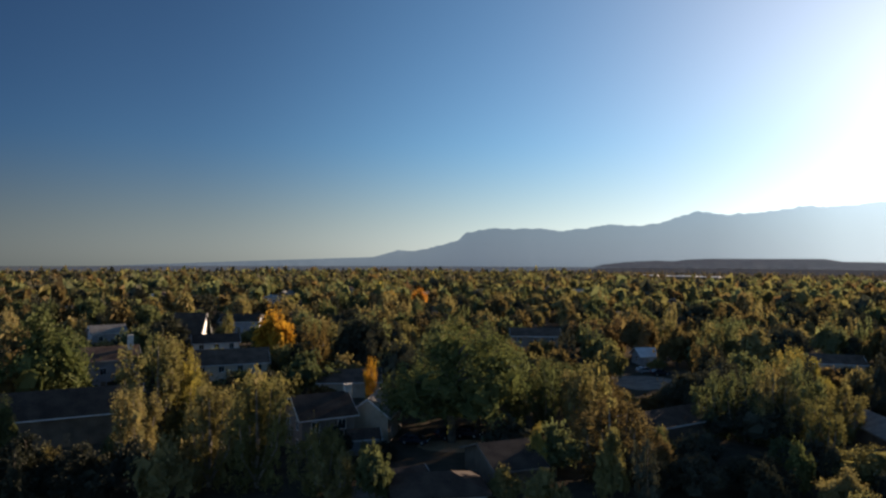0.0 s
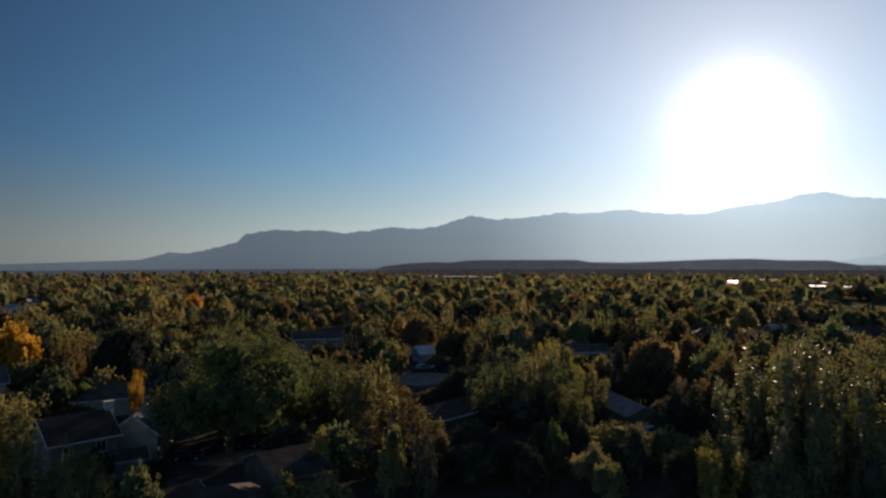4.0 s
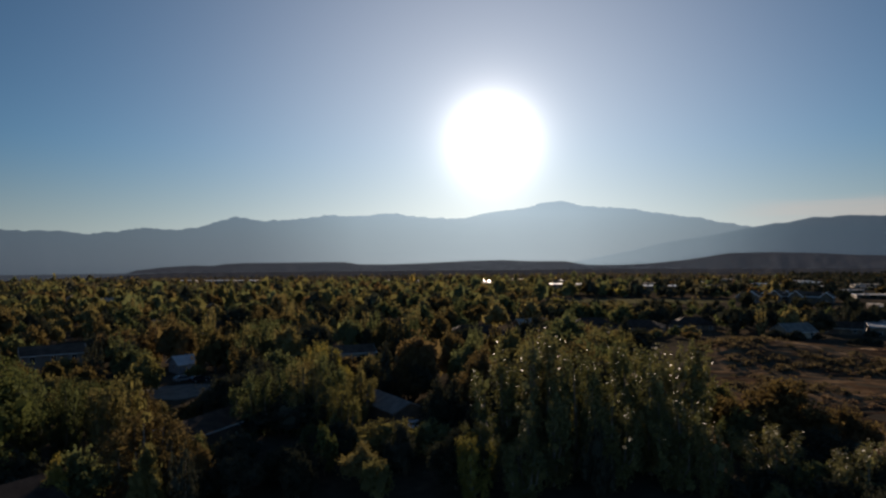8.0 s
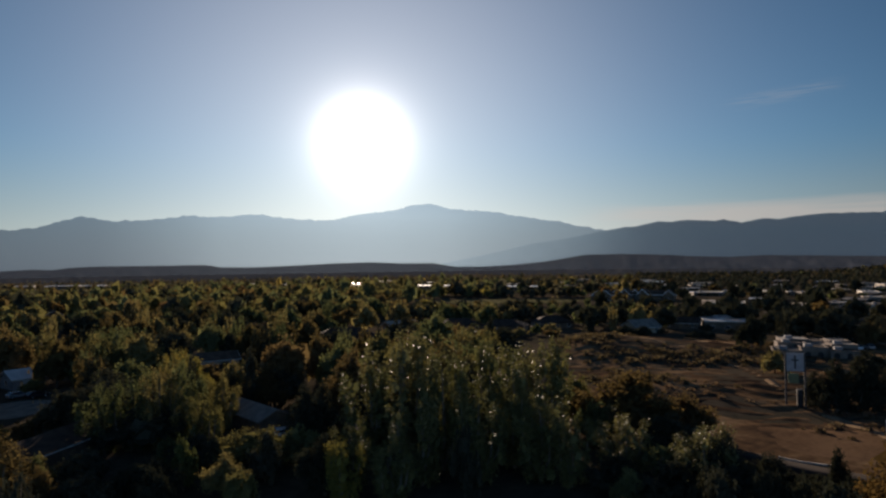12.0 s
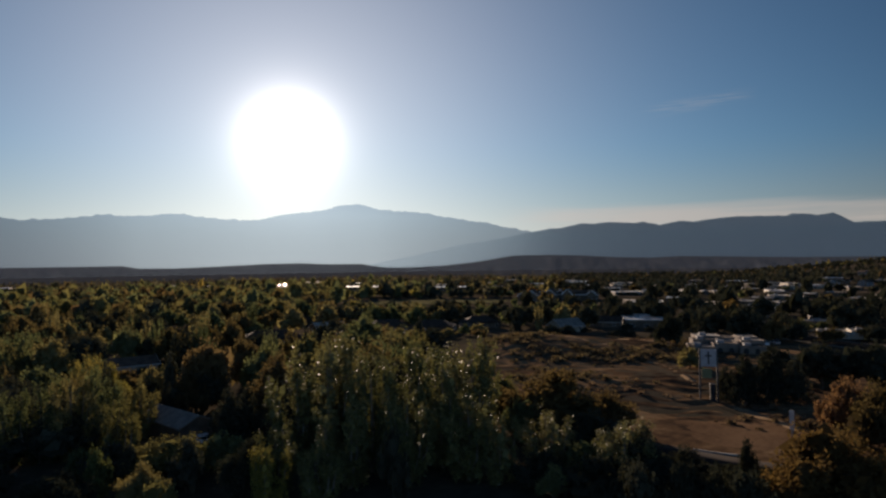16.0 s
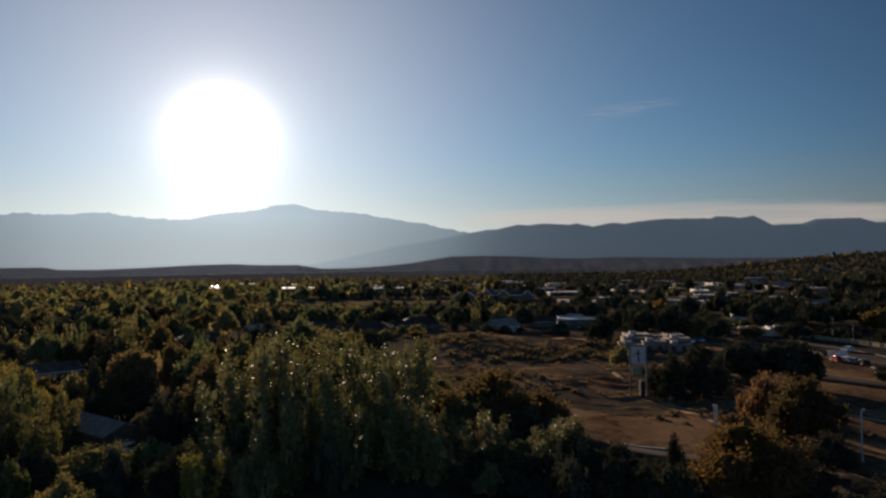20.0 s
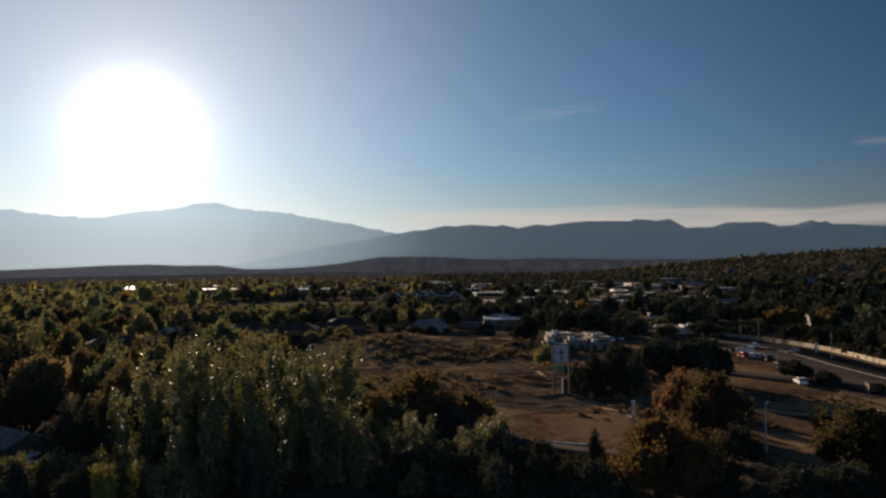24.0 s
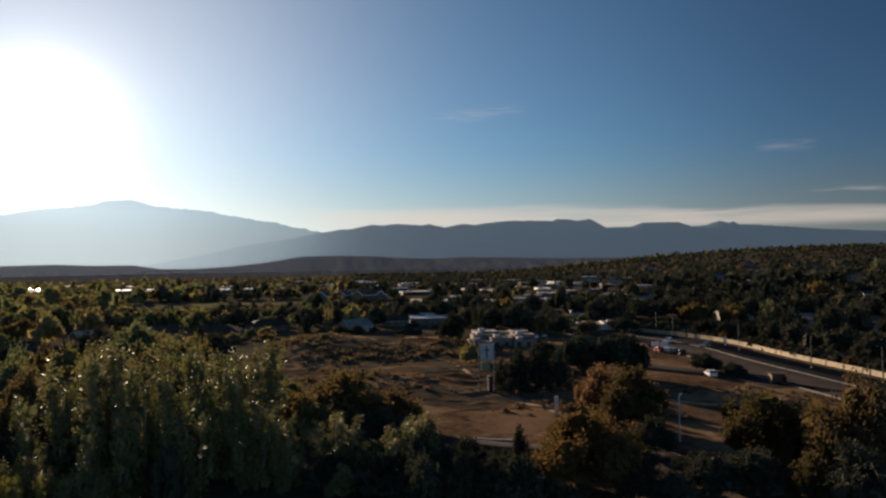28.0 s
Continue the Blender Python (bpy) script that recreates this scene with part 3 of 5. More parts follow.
WALL_LINE = curve_line([(118, 150), (112, 165), (107.1, 180), (101.5, 204), (97.6, 229), (93.8, 247), (86.6, 277), (80, 320)])
setting("road", strip("road", WALL_LINE, 2.2, 25, ASPHALT, 0.16), "wide asphalt road curving along a tan wall", "road")
setting("road_verge", strip("verge", WALL_LINE, -0.6, 2.2, GROUND, 0.22), "strip of dark dirt between road and wall", "verge")
setting("median_kerb", strip("median", WALL_LINE, 12.7, 13.1, KERB, 0.30), "pale concrete median kerb of the road", "kerb")
setting("road_kerb", strip("kerb", WALL_LINE, 25, 25.3, KERB, 0.28), "pale concrete kerb along the road", "kerb")
SIDE_LINE = curve_line([(91, 182), (95, 177), (99, 172), (102.5, 162)])
setting("side_road", strip("side_road", SIDE_LINE, 0, 9, ASPHALT, 0.12), "narrow asphalt lane with a parked white car", "road")
NEAR_LINE = curve_line([(70, 112), (76, 104), (82, 101), (90, 100), (98, 102)])
setting("near_road", strip("near_road", NEAR_LINE, 0, 4.5, ASPHALT, 0.12), "asphalt street below the dry slope", "road")
setting("near_kerb", strip("near_kerb", curve_line([(76.3, 104.2), (77.8, 103.2), (79.8, 103.0)]), -0.25, 0, CONCRETE, 0.24), "pale concrete kerb at the foot of the slope", "kerb")
for q in ([(66, 232), (70, 224), (74, 222), (77.5, 214)], [(77.8, 150), (80, 140), (82.4, 130), (84.4, 122)], [(62, 226), (66, 214), (71, 206)], [(72, 196), (75, 178), (77, 158)],
          [(91.5, 140), (95, 136), (98, 138), (101, 146)]):
    setting("dirt_track", strip("track", curve_line(q), 0, 1.9, TRACK, 0.10), "narrow worn dirt track across the dry grass", "path")


# ---- trees ----
def leaf_cards(centres, size, rng):
    """One small diamond-shaped leaf spray at each centre, turned every way."""
    n = len(centres)
    u = rng.normal(size=(n, 3)) + (0, 0, 1.1)
    u /= np.linalg.norm(u, axis=1)[:, None]
    w = rng.normal(size=(n, 3))
    w -= (w * u).sum(1)[:, None] * u
    w /= np.linalg.norm(w, axis=1)[:, None]
    s = size * rng.uniform(0.6, 1.35, (n, 1))
    v = np.stack([centres - u * s, centres + w * s * 0.48, centres + u * s, centres - w * s * 0.48], 1).reshape(-1, 3)
    return v, np.arange(4 * n).reshape(n, 4)


def inner_sprays(centres, half, k, rng, big=0.50):
    """k broad sprays inside each bough, turned every way: the dense inside of a crown, which holds back the light."""
    n = len(centres)
    u = rng.normal(size=(n, k, 3))
    u *= rng.uniform(0.15, 0.66, (n, k, 1)) / np.linalg.norm(u, axis=2)[..., None]
    c = (centres[:, None] + u * half[:, None]).reshape(-1, 3)
    a, b = rng.normal(size=(2, n * k, 3))
    a /= np.linalg.norm(a, axis=1)[:, None]
    b -= (a * b).sum(1)[:, None] * a
    b /= np.linalg.norm(b, axis=1)[:, None]
    q = np.repeat(half, k, axis=0) * big * rng.uniform(0.7, 1.2, (n * k, 1))
    a, b = a * q, b * q
    skew = rng.uniform(0.55, 1.0, (n * k, 4, 1))
    v = np.stack([c - a * skew[:, 0], c + b * skew[:, 1], c + a * skew[:, 2], c - b * skew[:, 3]], 1).reshape(-1, 3)
    return v, np.arange(4 * n * k).reshape(n * k, 4)


def lobes_of(kind, rng):
    """The boughs of a crown as overlapping lobes: centre and half sizes, in a crown of height 1 and width 1."""
    if kind == "poplar":
        boughs = []
        count = int(rng.integers(7, 10))
        for i in range(count):
            a = 6.28 * i / count + rng.uniform(-0.4, 0.4)
            d = 0.04 if i == 0 else rng.uniform(0.16, 0.40)
            top = 0.97 if i == 0 else 0.99 - 0.75 * d * rng.uniform(0.1, 1.3)
            wide = rng.uniform(0.085, 0.135)
            for k, (u, fat) in enumerate(((0.12, 0.85), (0.38, 1.1), (0.64, 1.12), (0.88, 0.80))):
                q = wide * fat * rng.uniform(0.8, 1.2)
                out = d * (0.45 + 0.55 * min(1.0, u * 1.5))
                z = 0.03 + (top - 0.05) * u
                boughs.append((np.array((out * math.cos(a) + rng.uniform(-0.06, 0.06), out * math.sin(a) + rng.uniform(-0.06, 0.06), z + rng.uniform(-0.04, 0.04))),
                               np.array((q, q, (top - 0.03) * 0.155 * rng.uniform(0.85, 1.25)))))
        return boughs
    if kind == "cedar":
        return [(np.array((0, 0, 0.40)), np.array((0.22, 0.22, 0.40)))]
    mid, out = [], rng.uniform(0, 6.28)
    count = 6 if kind == "broad" else 7
    for i in range(count):
        a, q = out + 6.28 * i / count + rng.uniform(-0.35, 0.35), rng.uniform(0.13, 0.21)
        z = rng.uniform(0.28, 0.58) if kind == "broad" else rng.uniform(0.24, 0.52)
        d = rng.uniform(0.40, 0.50) - q
        mid.append((np.array((d * math.cos(a), d * math.sin(a), z)), np.array((q, q, q * rng.uniform(1.0, 1.5)))))
    for i in range(3):
        a, q = rng.uniform(0, 6.28), rng.uniform(0.13, 0.19)
        d = (0.03, 0.14, 0.18)[i]
        top = (0.95, 0.86, 0.80)[i] - rng.uniform(0, 0.05)
        qz = q * rng.uniform(1.1, 1.6)
        mid.append((np.array((d * math.cos(a), d * math.sin(a), top - qz)), np.array((q, q, qz))))
    mid.append((np.array((0, 0, 0.40)), np.array((0.28, 0.28, 0.28))))
    return mid


def crown_points(kind, n, rng, lobes):
    """Leaf places in a crown of height 1 and width 1 (foot of the tree at 0), in clumps, and the clumps' centres."""
    if kind == "cedar":
        cl, rad = [], []
        for z in np.arange(0.05, 0.98, 0.035):
            w = 0.46 * (1 - z) ** 0.8 + 0.02
            for k in range(max(2, int(14 * w / 0.46))):
                a, d = rng.uniform(0, 6.28), w * rng.uniform(0.45, 1.05)
                cl.append((d * math.cos(a), d * math.sin(a), z + rng.uniform(-0.03, 0.03)))
                rad.append((0.05, 0.05, 0.035))
    else:
        k = {"broad": 170, "oak": 130, "poplar": 240}[kind] * (2.4 if n > 8000 else 1.0)
        cl, rad = [], []
        while len(cl) < k:
            c, q = lobes[rng.integers(len(lobes))]
            u = rng.normal(size=3)
            u /= np.linalg.norm(u)
            p = c + q * u * rng.uniform(0.74, 1.45 if kind == "poplar" and rng.uniform() < 0.3 else 1.16)
            if u[2] < -0.6 or p[2] < 0.02 or any(np.linalg.norm((p - c2) / q2) < 0.72 for c2, q2 in lobes):
                continue
            p[2] += rng.uniform(0, 0.06) if u[2] > 0.2 else 0.0
            cl.append(p)
            g = rng.uniform(0.025, 0.065) * (0.72 if n > 8000 else 1.0) * (0.85 if kind == "poplar" else 1.0)
            rad.append((g * 0.8, g * 0.8, g * 1.5))
    cl, rad = np.array(cl), np.array(rad)
    pick = rng.integers(0, len(cl), n)
    return cl[pick] + np.clip(rng.normal(size=(n, 3)), -2, 2) * rad[pick] * 0.75, cl


TREE_SIZE = {"poplar": (16.0, 9.0), "broad": (12.0, 12.0), "oak": (8.0, 10.0), "cedar": (9.0, 6.0)}
PROTO = {}


def prototype(kind, near, variant):
    """Mesh data of one kind of tree: trunk, limbs, crown."""
    key = (kind, near, variant)
    if key in PROTO:
        return PROTO[key]
    rng = np.random.default_rng(100 + variant * 17 + len(kind) * 3 + near)
    h, w = TREE_SIZE[kind]
    n = int({"poplar": 7200, "broad": 4100, "oak": 3800, "cedar": 4000}[kind] * (0.05, 0.19, 1.0, 2.3)[near])
    lobes = lobes_of(kind, rng)
    pts, cl = crown_points(kind, n, rng, lobes)
    scale = np.array([w, w, h])
    size = {"poplar": 0.185, "broad": 0.24, "oak": 0.21, "cedar": 0.18}[kind] * (2.3, 1.62, 1.0, 0.58)[near]
    v, f = leaf_cards(pts * scale, size, rng)
    k = {"poplar": (4, 5, 10, 20), "cedar": (34, 70, 180, 260)}.get(kind, (13, 24, 56, 100))[near]
    hold = np.array([q for c, q in lobes]) * (1.2, 1.1, 1.0, 0.95)[near]
    iv, fi = inner_sprays(np.array([c for c, q in lobes]), hold, k, rng, (0.75, 0.7, 0.52, 0.5)[near] if kind == "poplar" else (0.72, 0.72, 0.62, 0.42)[near])
    v, f = np.concatenate([v, iv * scale]), np.concatenate([f, fi + len(v)])
    crown = mesh_of("crown", v, f)
    bm = bmesh.new()
    bark = PALE_BARK if kind == "poplar" else BARK
    fork = {"poplar": 0.30, "broad": 0.32, "oak": 0.2, "cedar": 0.5}[kind]
    top = {"poplar": 0.92, "broad": 0.75, "oak": 0.7, "cedar": 0.95}[kind]
    r = 0.024 * h if kind != "poplar" else 0.016 * h
    bend = rng.normal(size=(4, 2)) * 0.02 * w
    zs = [-0.3, fork * h * 0.5, fork * h, (fork + top) / 2 * h, top * h]
    path = [Vector((0, 0, zs[0]))] + [Vector((bend[i][0], bend[i][1], zs[i + 1])) for i in range(4)]
    rs = [r * 1.25, r, r * 0.85, r * 0.5, r * 0.12]
    for i in range(4):
        tube(bm, path[i], path[i + 1], rs[i], rs[i + 1], (4, 5, 7, 9)[near])
    trunk = bpy.data.meshes.new("trunk")
    bm.to_mesh(trunk)
    bm.free()
    trunk.materials.append(bark)
    limbs = None
    if near >= 2:
        bm = bmesh.new()
        for c, q in (lobes[3::4] if kind == "poplar" else []):
            base, low, high = Vector((0, 0, 0.04 * h)), Vector((c * (0.8, 0.8, 0.5)) * scale), Vector((c + (0, 0, 0.5 * q[2])) * scale)
            tube(bm, base, low, r * 0.6, r * 0.45, 6)
            tube(bm, low, high, r * 0.45, r * 0.10, 6)
        for c in cl[rng.permutation(len(cl))[:(0 if kind == "poplar" else 34)]] * scale:
            c = Vector(c)
            z0 = max(fork * h * 0.8, min(c.z * 0.72, top * h * 0.9))
            p = Vector((0, 0, z0))
            m = p.lerp(c, 0.5) + Vector((0, 0, 0.03 * h))
            tube(bm, p, m, r * 0.42, r * 0.24, 5)
            tube(bm, m, c, r * 0.24, r * 0.06, 5)
        limbs = bpy.data.meshes.new("branchwork")
        bm.to_mesh(limbs)
        bm.free()
        limbs.materials.append(bark)
    PROTO[key] = (trunk, limbs, crown)
    return PROTO[key]


COLOUR_WORDS = {"green": "green", "olive": "olive-green", "yellow": "yellow-green", "gold": "golden-brown", "orange": "bright orange",
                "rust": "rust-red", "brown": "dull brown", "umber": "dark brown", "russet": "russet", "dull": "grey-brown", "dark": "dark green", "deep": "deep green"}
KIND_WORDS = {"poplar": "tall cottonwood with upright boughs and {} leaves", "broad": "broad-crowned deciduous tree with {} leaves",
              "oak": "low spreading tree with {} leaves", "cedar": "dense evergreen with {} foliage"}
NAMES = {"poplar": "cottonwood_tree", "broad": "deciduous_tree", "oak": "spreading_tree", "cedar": "evergreen_tree"}
STAND = []
tree_rng = random.Random(4)


def tree(kind, colour, az, d, h, w, near=2):
    if near == 2 and d > 150:
        near = 1
    p = at(az, d)
    p.z = land_at(p)
    STAND.append((p.x, p.y, w / 2))
    h0, w0 = TREE_SIZE[kind]
    trunk, limbs, crown = prototype(kind, near, tree_rng.randrange(3))
    where = "" if near >= 2 else " among the houses"
    t = thing(NAMES[kind], p, tree_rng.uniform(0, 360), KIND_WORDS[kind].format(COLOUR_WORDS[colour]) + where, "tree",
              "near trees" if near >= 2 else "trees of the town", scale=(w / w0, w / w0, h / h0))
    part("trunk", trunk, None, t)
    if limbs:
        part("branchwork", limbs, None, t)
    c = part("crown", crown, None, t, COLOUR_WORDS[colour] + " leaves")
    c.material_slots[0].link = "OBJECT"
    c.material_slots[0].material = LEAF["gloss" if kind == "poplar" and colour in ("green", "olive") and az > 38 and near == 2 else colour]
    return t


tree("poplar", "green", 46.2, 100, 17.4, 13.3)
tree("poplar", "olive", 53.1, 97, 16.5, 12.4)
tree("poplar", "olive", 58.5, 102, 16.2, 12.5)
tree("poplar", "green", 49.6, 90, 15.1, 9.7)
tree("poplar", "green", 55.7, 91, 13.5, 9.4)
tree("poplar", "olive", 43.4, 96, 13.0, 9.9)
tree("poplar", "green", 64.6, 90, 7.8, 9.0)
tree("poplar", "green", 60.4, 84, 8.6, 7.4)
tree("poplar", "green", 45.0, 78, 6.9, 6.9)
tree("poplar", "yellow", 40.8, 78, 7.4, 6.1)
tree("oak", "rust", 65.6, 107, 10.8, 19.0)
tree("oak", "brown", 69.9, 112, 6.8, 10.0)
tree("poplar", "green", 71.2, 84, 8.2, 9.6)
tree("broad", "green", 65.0, 79, 4.3, 4.3)
tree("cedar", "dark", 80.3, 88, 6.4, 4.3)
tree("oak", "rust", 87.0, 118, 9.8, 10.0)
tree("oak", "umber", 89.6, 112, 10.6, 14.0)
tree("broad", "russet", 86.0, 80, 11.2, 14.6)
tree("oak", "umber", 82.9, 86, 4.1, 6.9)
tree("broad", "dark", 91.1, 98, 5.8, 7.9)
tree("broad", "umber", 99.5, 98, 10.6, 14.1)
tree("broad", "umber", 105.6, 92, 14.4, 12.8)
tree("oak", "umber", 102.9, 84, 6.3, 6.8)
tree("oak", "russet", 87.1, 78, 1.5, 3.5)
tree("cedar", "dark", 82.1, 146, 10.9, 11.1)
tree("cedar", "dark", 80.2, 145, 9.8, 9.8)
tree("cedar", "dark", 83.7, 147, 7.8, 9.2)
tree("cedar", "dark", 78.9, 148, 6.4, 6.6)
tree("broad", "dark", 85.5, 162, 10.6, 14.5)
tree("broad", "dark", 89.0, 160, 11.5, 15.5)
tree("broad", "dark", 82.3, 176, 6.9, 9.5)
tree("oak", "olive", 76.2, 178, 5.9, 8.0)
tree("broad", "dark", 74.6, 214, 11.4, 10.5)
tree("broad", "brown", 82.4, 245, 8.2, 9.9)
tree("broad", "dark", 95.5, 176, 4.7, 9.2)
tree("broad", "dark", 97.4, 169, 3.6, 7.3)
tree("broad", "gold", 79.3, 330, 9.8, 14.8)
tree("broad", "dark", 92.2, 262, 4.7, 10.8)
tree("broad", "dark", 95.4, 250, 6.4, 11.2)
tree("broad", "dark", 97.0, 240, 7.2, 7.8)
tree("broad", "dark", 98.7, 236, 7.4, 11.0)
tree("broad", "dark", 100.3, 229, 8.6, 10.3)
tree("broad", "dark", 101.9, 223, 9.0, 10.8)
tree("broad", "dark", 103.3, 217, 8.4, 10.5)
tree("broad", "dark", 105.0, 209, 9.2, 12.4)
tree("broad", "dark", 106.8, 201, 9.4, 11.2)
tree("oak", "dark", 90.8, 262, 2.9, 8.0)
tree("broad", "gold", 94.6, 300, 9.0, 17.0)
tree("broad", "gold", 97.6, 296, 9.0, 13.0)
tree("broad", "dark", 89.0, 260, 6.0, 14.0)
tree("broad", "dark", 22.5, 140, 8.8, 13.8)
tree("poplar", "yellow", 27.6, 147, 10.7, 7.2)
tree("broad", "yellow", 29.7, 140, 7.3, 6.9)
tree("broad", "olive", 33.4, 95, 5.8, 12.8)
tree("poplar", "green", 41.6, 84, 7.6, 7.0)
tree("cedar", "dark", 37.8, 108, 9.1, 7.8)
tree("broad", "dark", 35.4, 135, 8.1, 13.3)
tree("broad", "green", 68.0, 86, 5.5, 8.5)
tree("broad", "dark", 72.6, 84, 7.5, 9.0)
tree("broad", "deep", -31.6, 135, 17.2, 21.8)
tree("broad", "gold", -33.2, 130, 9.9, 5.8)
tree("poplar", "olive", -23.2, 104, 16.5, 11.8)
tree("poplar", "yellow", -21.2, 106, 14.2, 7.3)
tree("poplar", "olive", -25.0, 94, 11.0, 8.3)
tree("poplar", "olive", -15.6, 84, 13.1, 10.3)
tree("poplar", "olive", -19.3, 86, 11.8, 9.7)
tree("poplar", "olive", -10.7, 80, 8.0, 7.5)
tree("poplar", "olive", -8.8, 77, 5.8, 6.1)
tree("broad", "orange", -14.3, 176, 15.2, 12.8)
tree("poplar", "gold", -10.9, 147, 14.6, 8.0)
tree("broad", "dark", -7.0, 162, 15.0, 17.0)
# narrow evergreen added to cover half the white gable from the camera
tree("cedar", "dark", -19.45, 214, 11.4, 2.9)
tree("poplar", "orange", -10.2, 155, 4.2, 5.2)
tree("poplar", "orange", -6.15, 120, 9.6, 3.6)
tree("poplar", "green", 10.5, 125, 8.2, 13.5)
tree("poplar", "olive", 12.6, 122, 8.1, 4.8)
tree("poplar", "brown", 14.2, 88, 9.6, 13.0)
tree("oak", "brown", 16.5, 90, 7.7, 8.1)
tree("broad", "yellow", 8.3, 85, 7.0, 3.8)
tree("oak", "brown", 18.0, 85, 6.3, 5.3)
tree("broad", "dark", 25.0, 112, 8.1, 17.1)
tree("poplar", "yellow", 28.7, 144, 9.5, 8.5)
tree("broad", "olive", 31.4, 84, 5.6, 6.8)
tree("poplar", "green", 22.4, 113, 10.2, 8.0)
tree("poplar", "green", 24.5, 112, 11.3, 8.6)
tree("poplar", "olive", 26.4, 110, 12.3, 8.2)
tree("poplar", "green", 28.2, 113, 12.4, 8.4)
tree("poplar", "olive", 29.8, 104, 8.8, 6.6)
tree("poplar", "olive", 31.2, 118, 9.4, 7.0)
# dark trees set sunward of the eaves house to shade its roof
tree("broad", "dark", 20.4, 124, 8.8, 11.0)
tree("broad", "dark", 22.8, 127, 9.2, 12.0)
tree("poplar", "olive", 9.2, 130, 8.6, 7.4)
tree("poplar", "green", 11.8, 119, 9.0, 6.4)
tree("poplar", "brown", 13.8, 117, 8.0, 6.4)
tree("broad", "umber", 35.1, 132, 9.0, 8.0)
tree("poplar", "green", 8.8, 109, 11.0, 7.6)
tree("poplar", "olive", 11.2, 106, 10.4, 7.0)
tree("poplar", "green", 6.6, 112, 9.0, 6.4)
tree("broad", "brown", 12.8, 200, 11.2, 19.7)
tree("broad", "olive", 32.7, 160, 6.3, 11.5)
tree("broad", "dark", -7.7, 235, 10.5, 23.2)
tree("broad", "olive", 8.6, 190, 5.3, 10.2)
tree("cedar", "dark", 39.2, 106, 9.4, 8.6)
tree("poplar", "olive", 48.6, 112, 13.4, 12.1)
tree("broad", "dark", 51.6, 114, 11.7, 10.2)
tree("poplar", "olive", 55.9, 112, 12.4, 12.1)
tree("broad", "olive", 60.6, 115, 9.0, 9.0)
tree("broad", "green", 62.6, 103, 7.4, 8.0)
tree("broad", "dark", 44.7, 110, 12.6, 10.9)
tree("broad", "brown", 42.0, 118, 12.9, 11.6)
tree("poplar", "green", 57.9, 86, 10.2, 9.3)
tree("poplar", "green", 52.7, 84, 11.3, 9.1)
tree("poplar", "green", 47.7, 84, 11.0, 9.1)
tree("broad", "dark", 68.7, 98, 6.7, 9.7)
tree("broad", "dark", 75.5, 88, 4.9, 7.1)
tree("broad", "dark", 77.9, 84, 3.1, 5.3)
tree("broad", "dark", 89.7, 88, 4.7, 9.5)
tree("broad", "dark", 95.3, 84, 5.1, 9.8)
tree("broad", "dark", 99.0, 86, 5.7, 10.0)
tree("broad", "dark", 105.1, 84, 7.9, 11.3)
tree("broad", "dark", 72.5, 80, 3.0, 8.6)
tree("broad", "gold", 90.5, 420, 9.0, 12.8)
tree("broad", "gold", 103.5, 420, 13.9, 15.1)
tree("broad", "olive", 84.1, 270, 6.8, 9.7)
tree("broad", "brown", 86.2, 250, 5.5, 11.2)
tree("broad", "dark", 88.3, 300, 4.5, 8.1)
tree("broad", "gold", 58.9, 240, 3.2, 7.3)
tree("broad", "olive", 65.4, 330, 5.3, 13.0)
tree("broad", "yellow", 63.1, 340, 4.4, 12.2)
tree("broad", "brown", 67.8, 345, 3.3, 12.4)
tree("broad", "dark", 69.3, 290, 4.1, 10.4)
# dark-leaved fill for ground lost in shade at the bottom left
tree("broad", "dark", -32.0, 88, 8.0, 11.1)
tree("broad", "dark", -28.3, 86, 6.7, 9.3)
tree("broad", "green", -33.5, 100, 10.6, 5.4)
tree("broad", "dark", 20.8, 84, 5.3, 9.0)
tree("broad", "dark", 25.4, 86, 5.5, 10.0)
tree("broad", "dark", 39.5, 82, 7.3, 8.8)
tree("broad", "orange", -4.5, 330, 13.0, 9.4)
tree("broad", "orange", -2.0, 335, 13.4, 10.4)
tree("broad", "dark", -4.6, 150, 9.8, 8.1)
tree("broad", "dark", 89.7, 79, 5.8, 7.1)
tree("broad", "dark", 92.7, 78, 4.5, 6.3)
tree("oak", "dark", 95.5, 174, 4.5, 7.8)
tree("broad", "deep", 0.8, 101, 19.3, 24.5, 3)
# hidden trees added sunward of the tan gabled house to shade it
tree("broad", "dark", -0.2, 117, 12.5, 11.0)
tree("broad", "dark", -2.6, 121, 11.0, 9.0)

# ---- houses ----
HOUSES = []


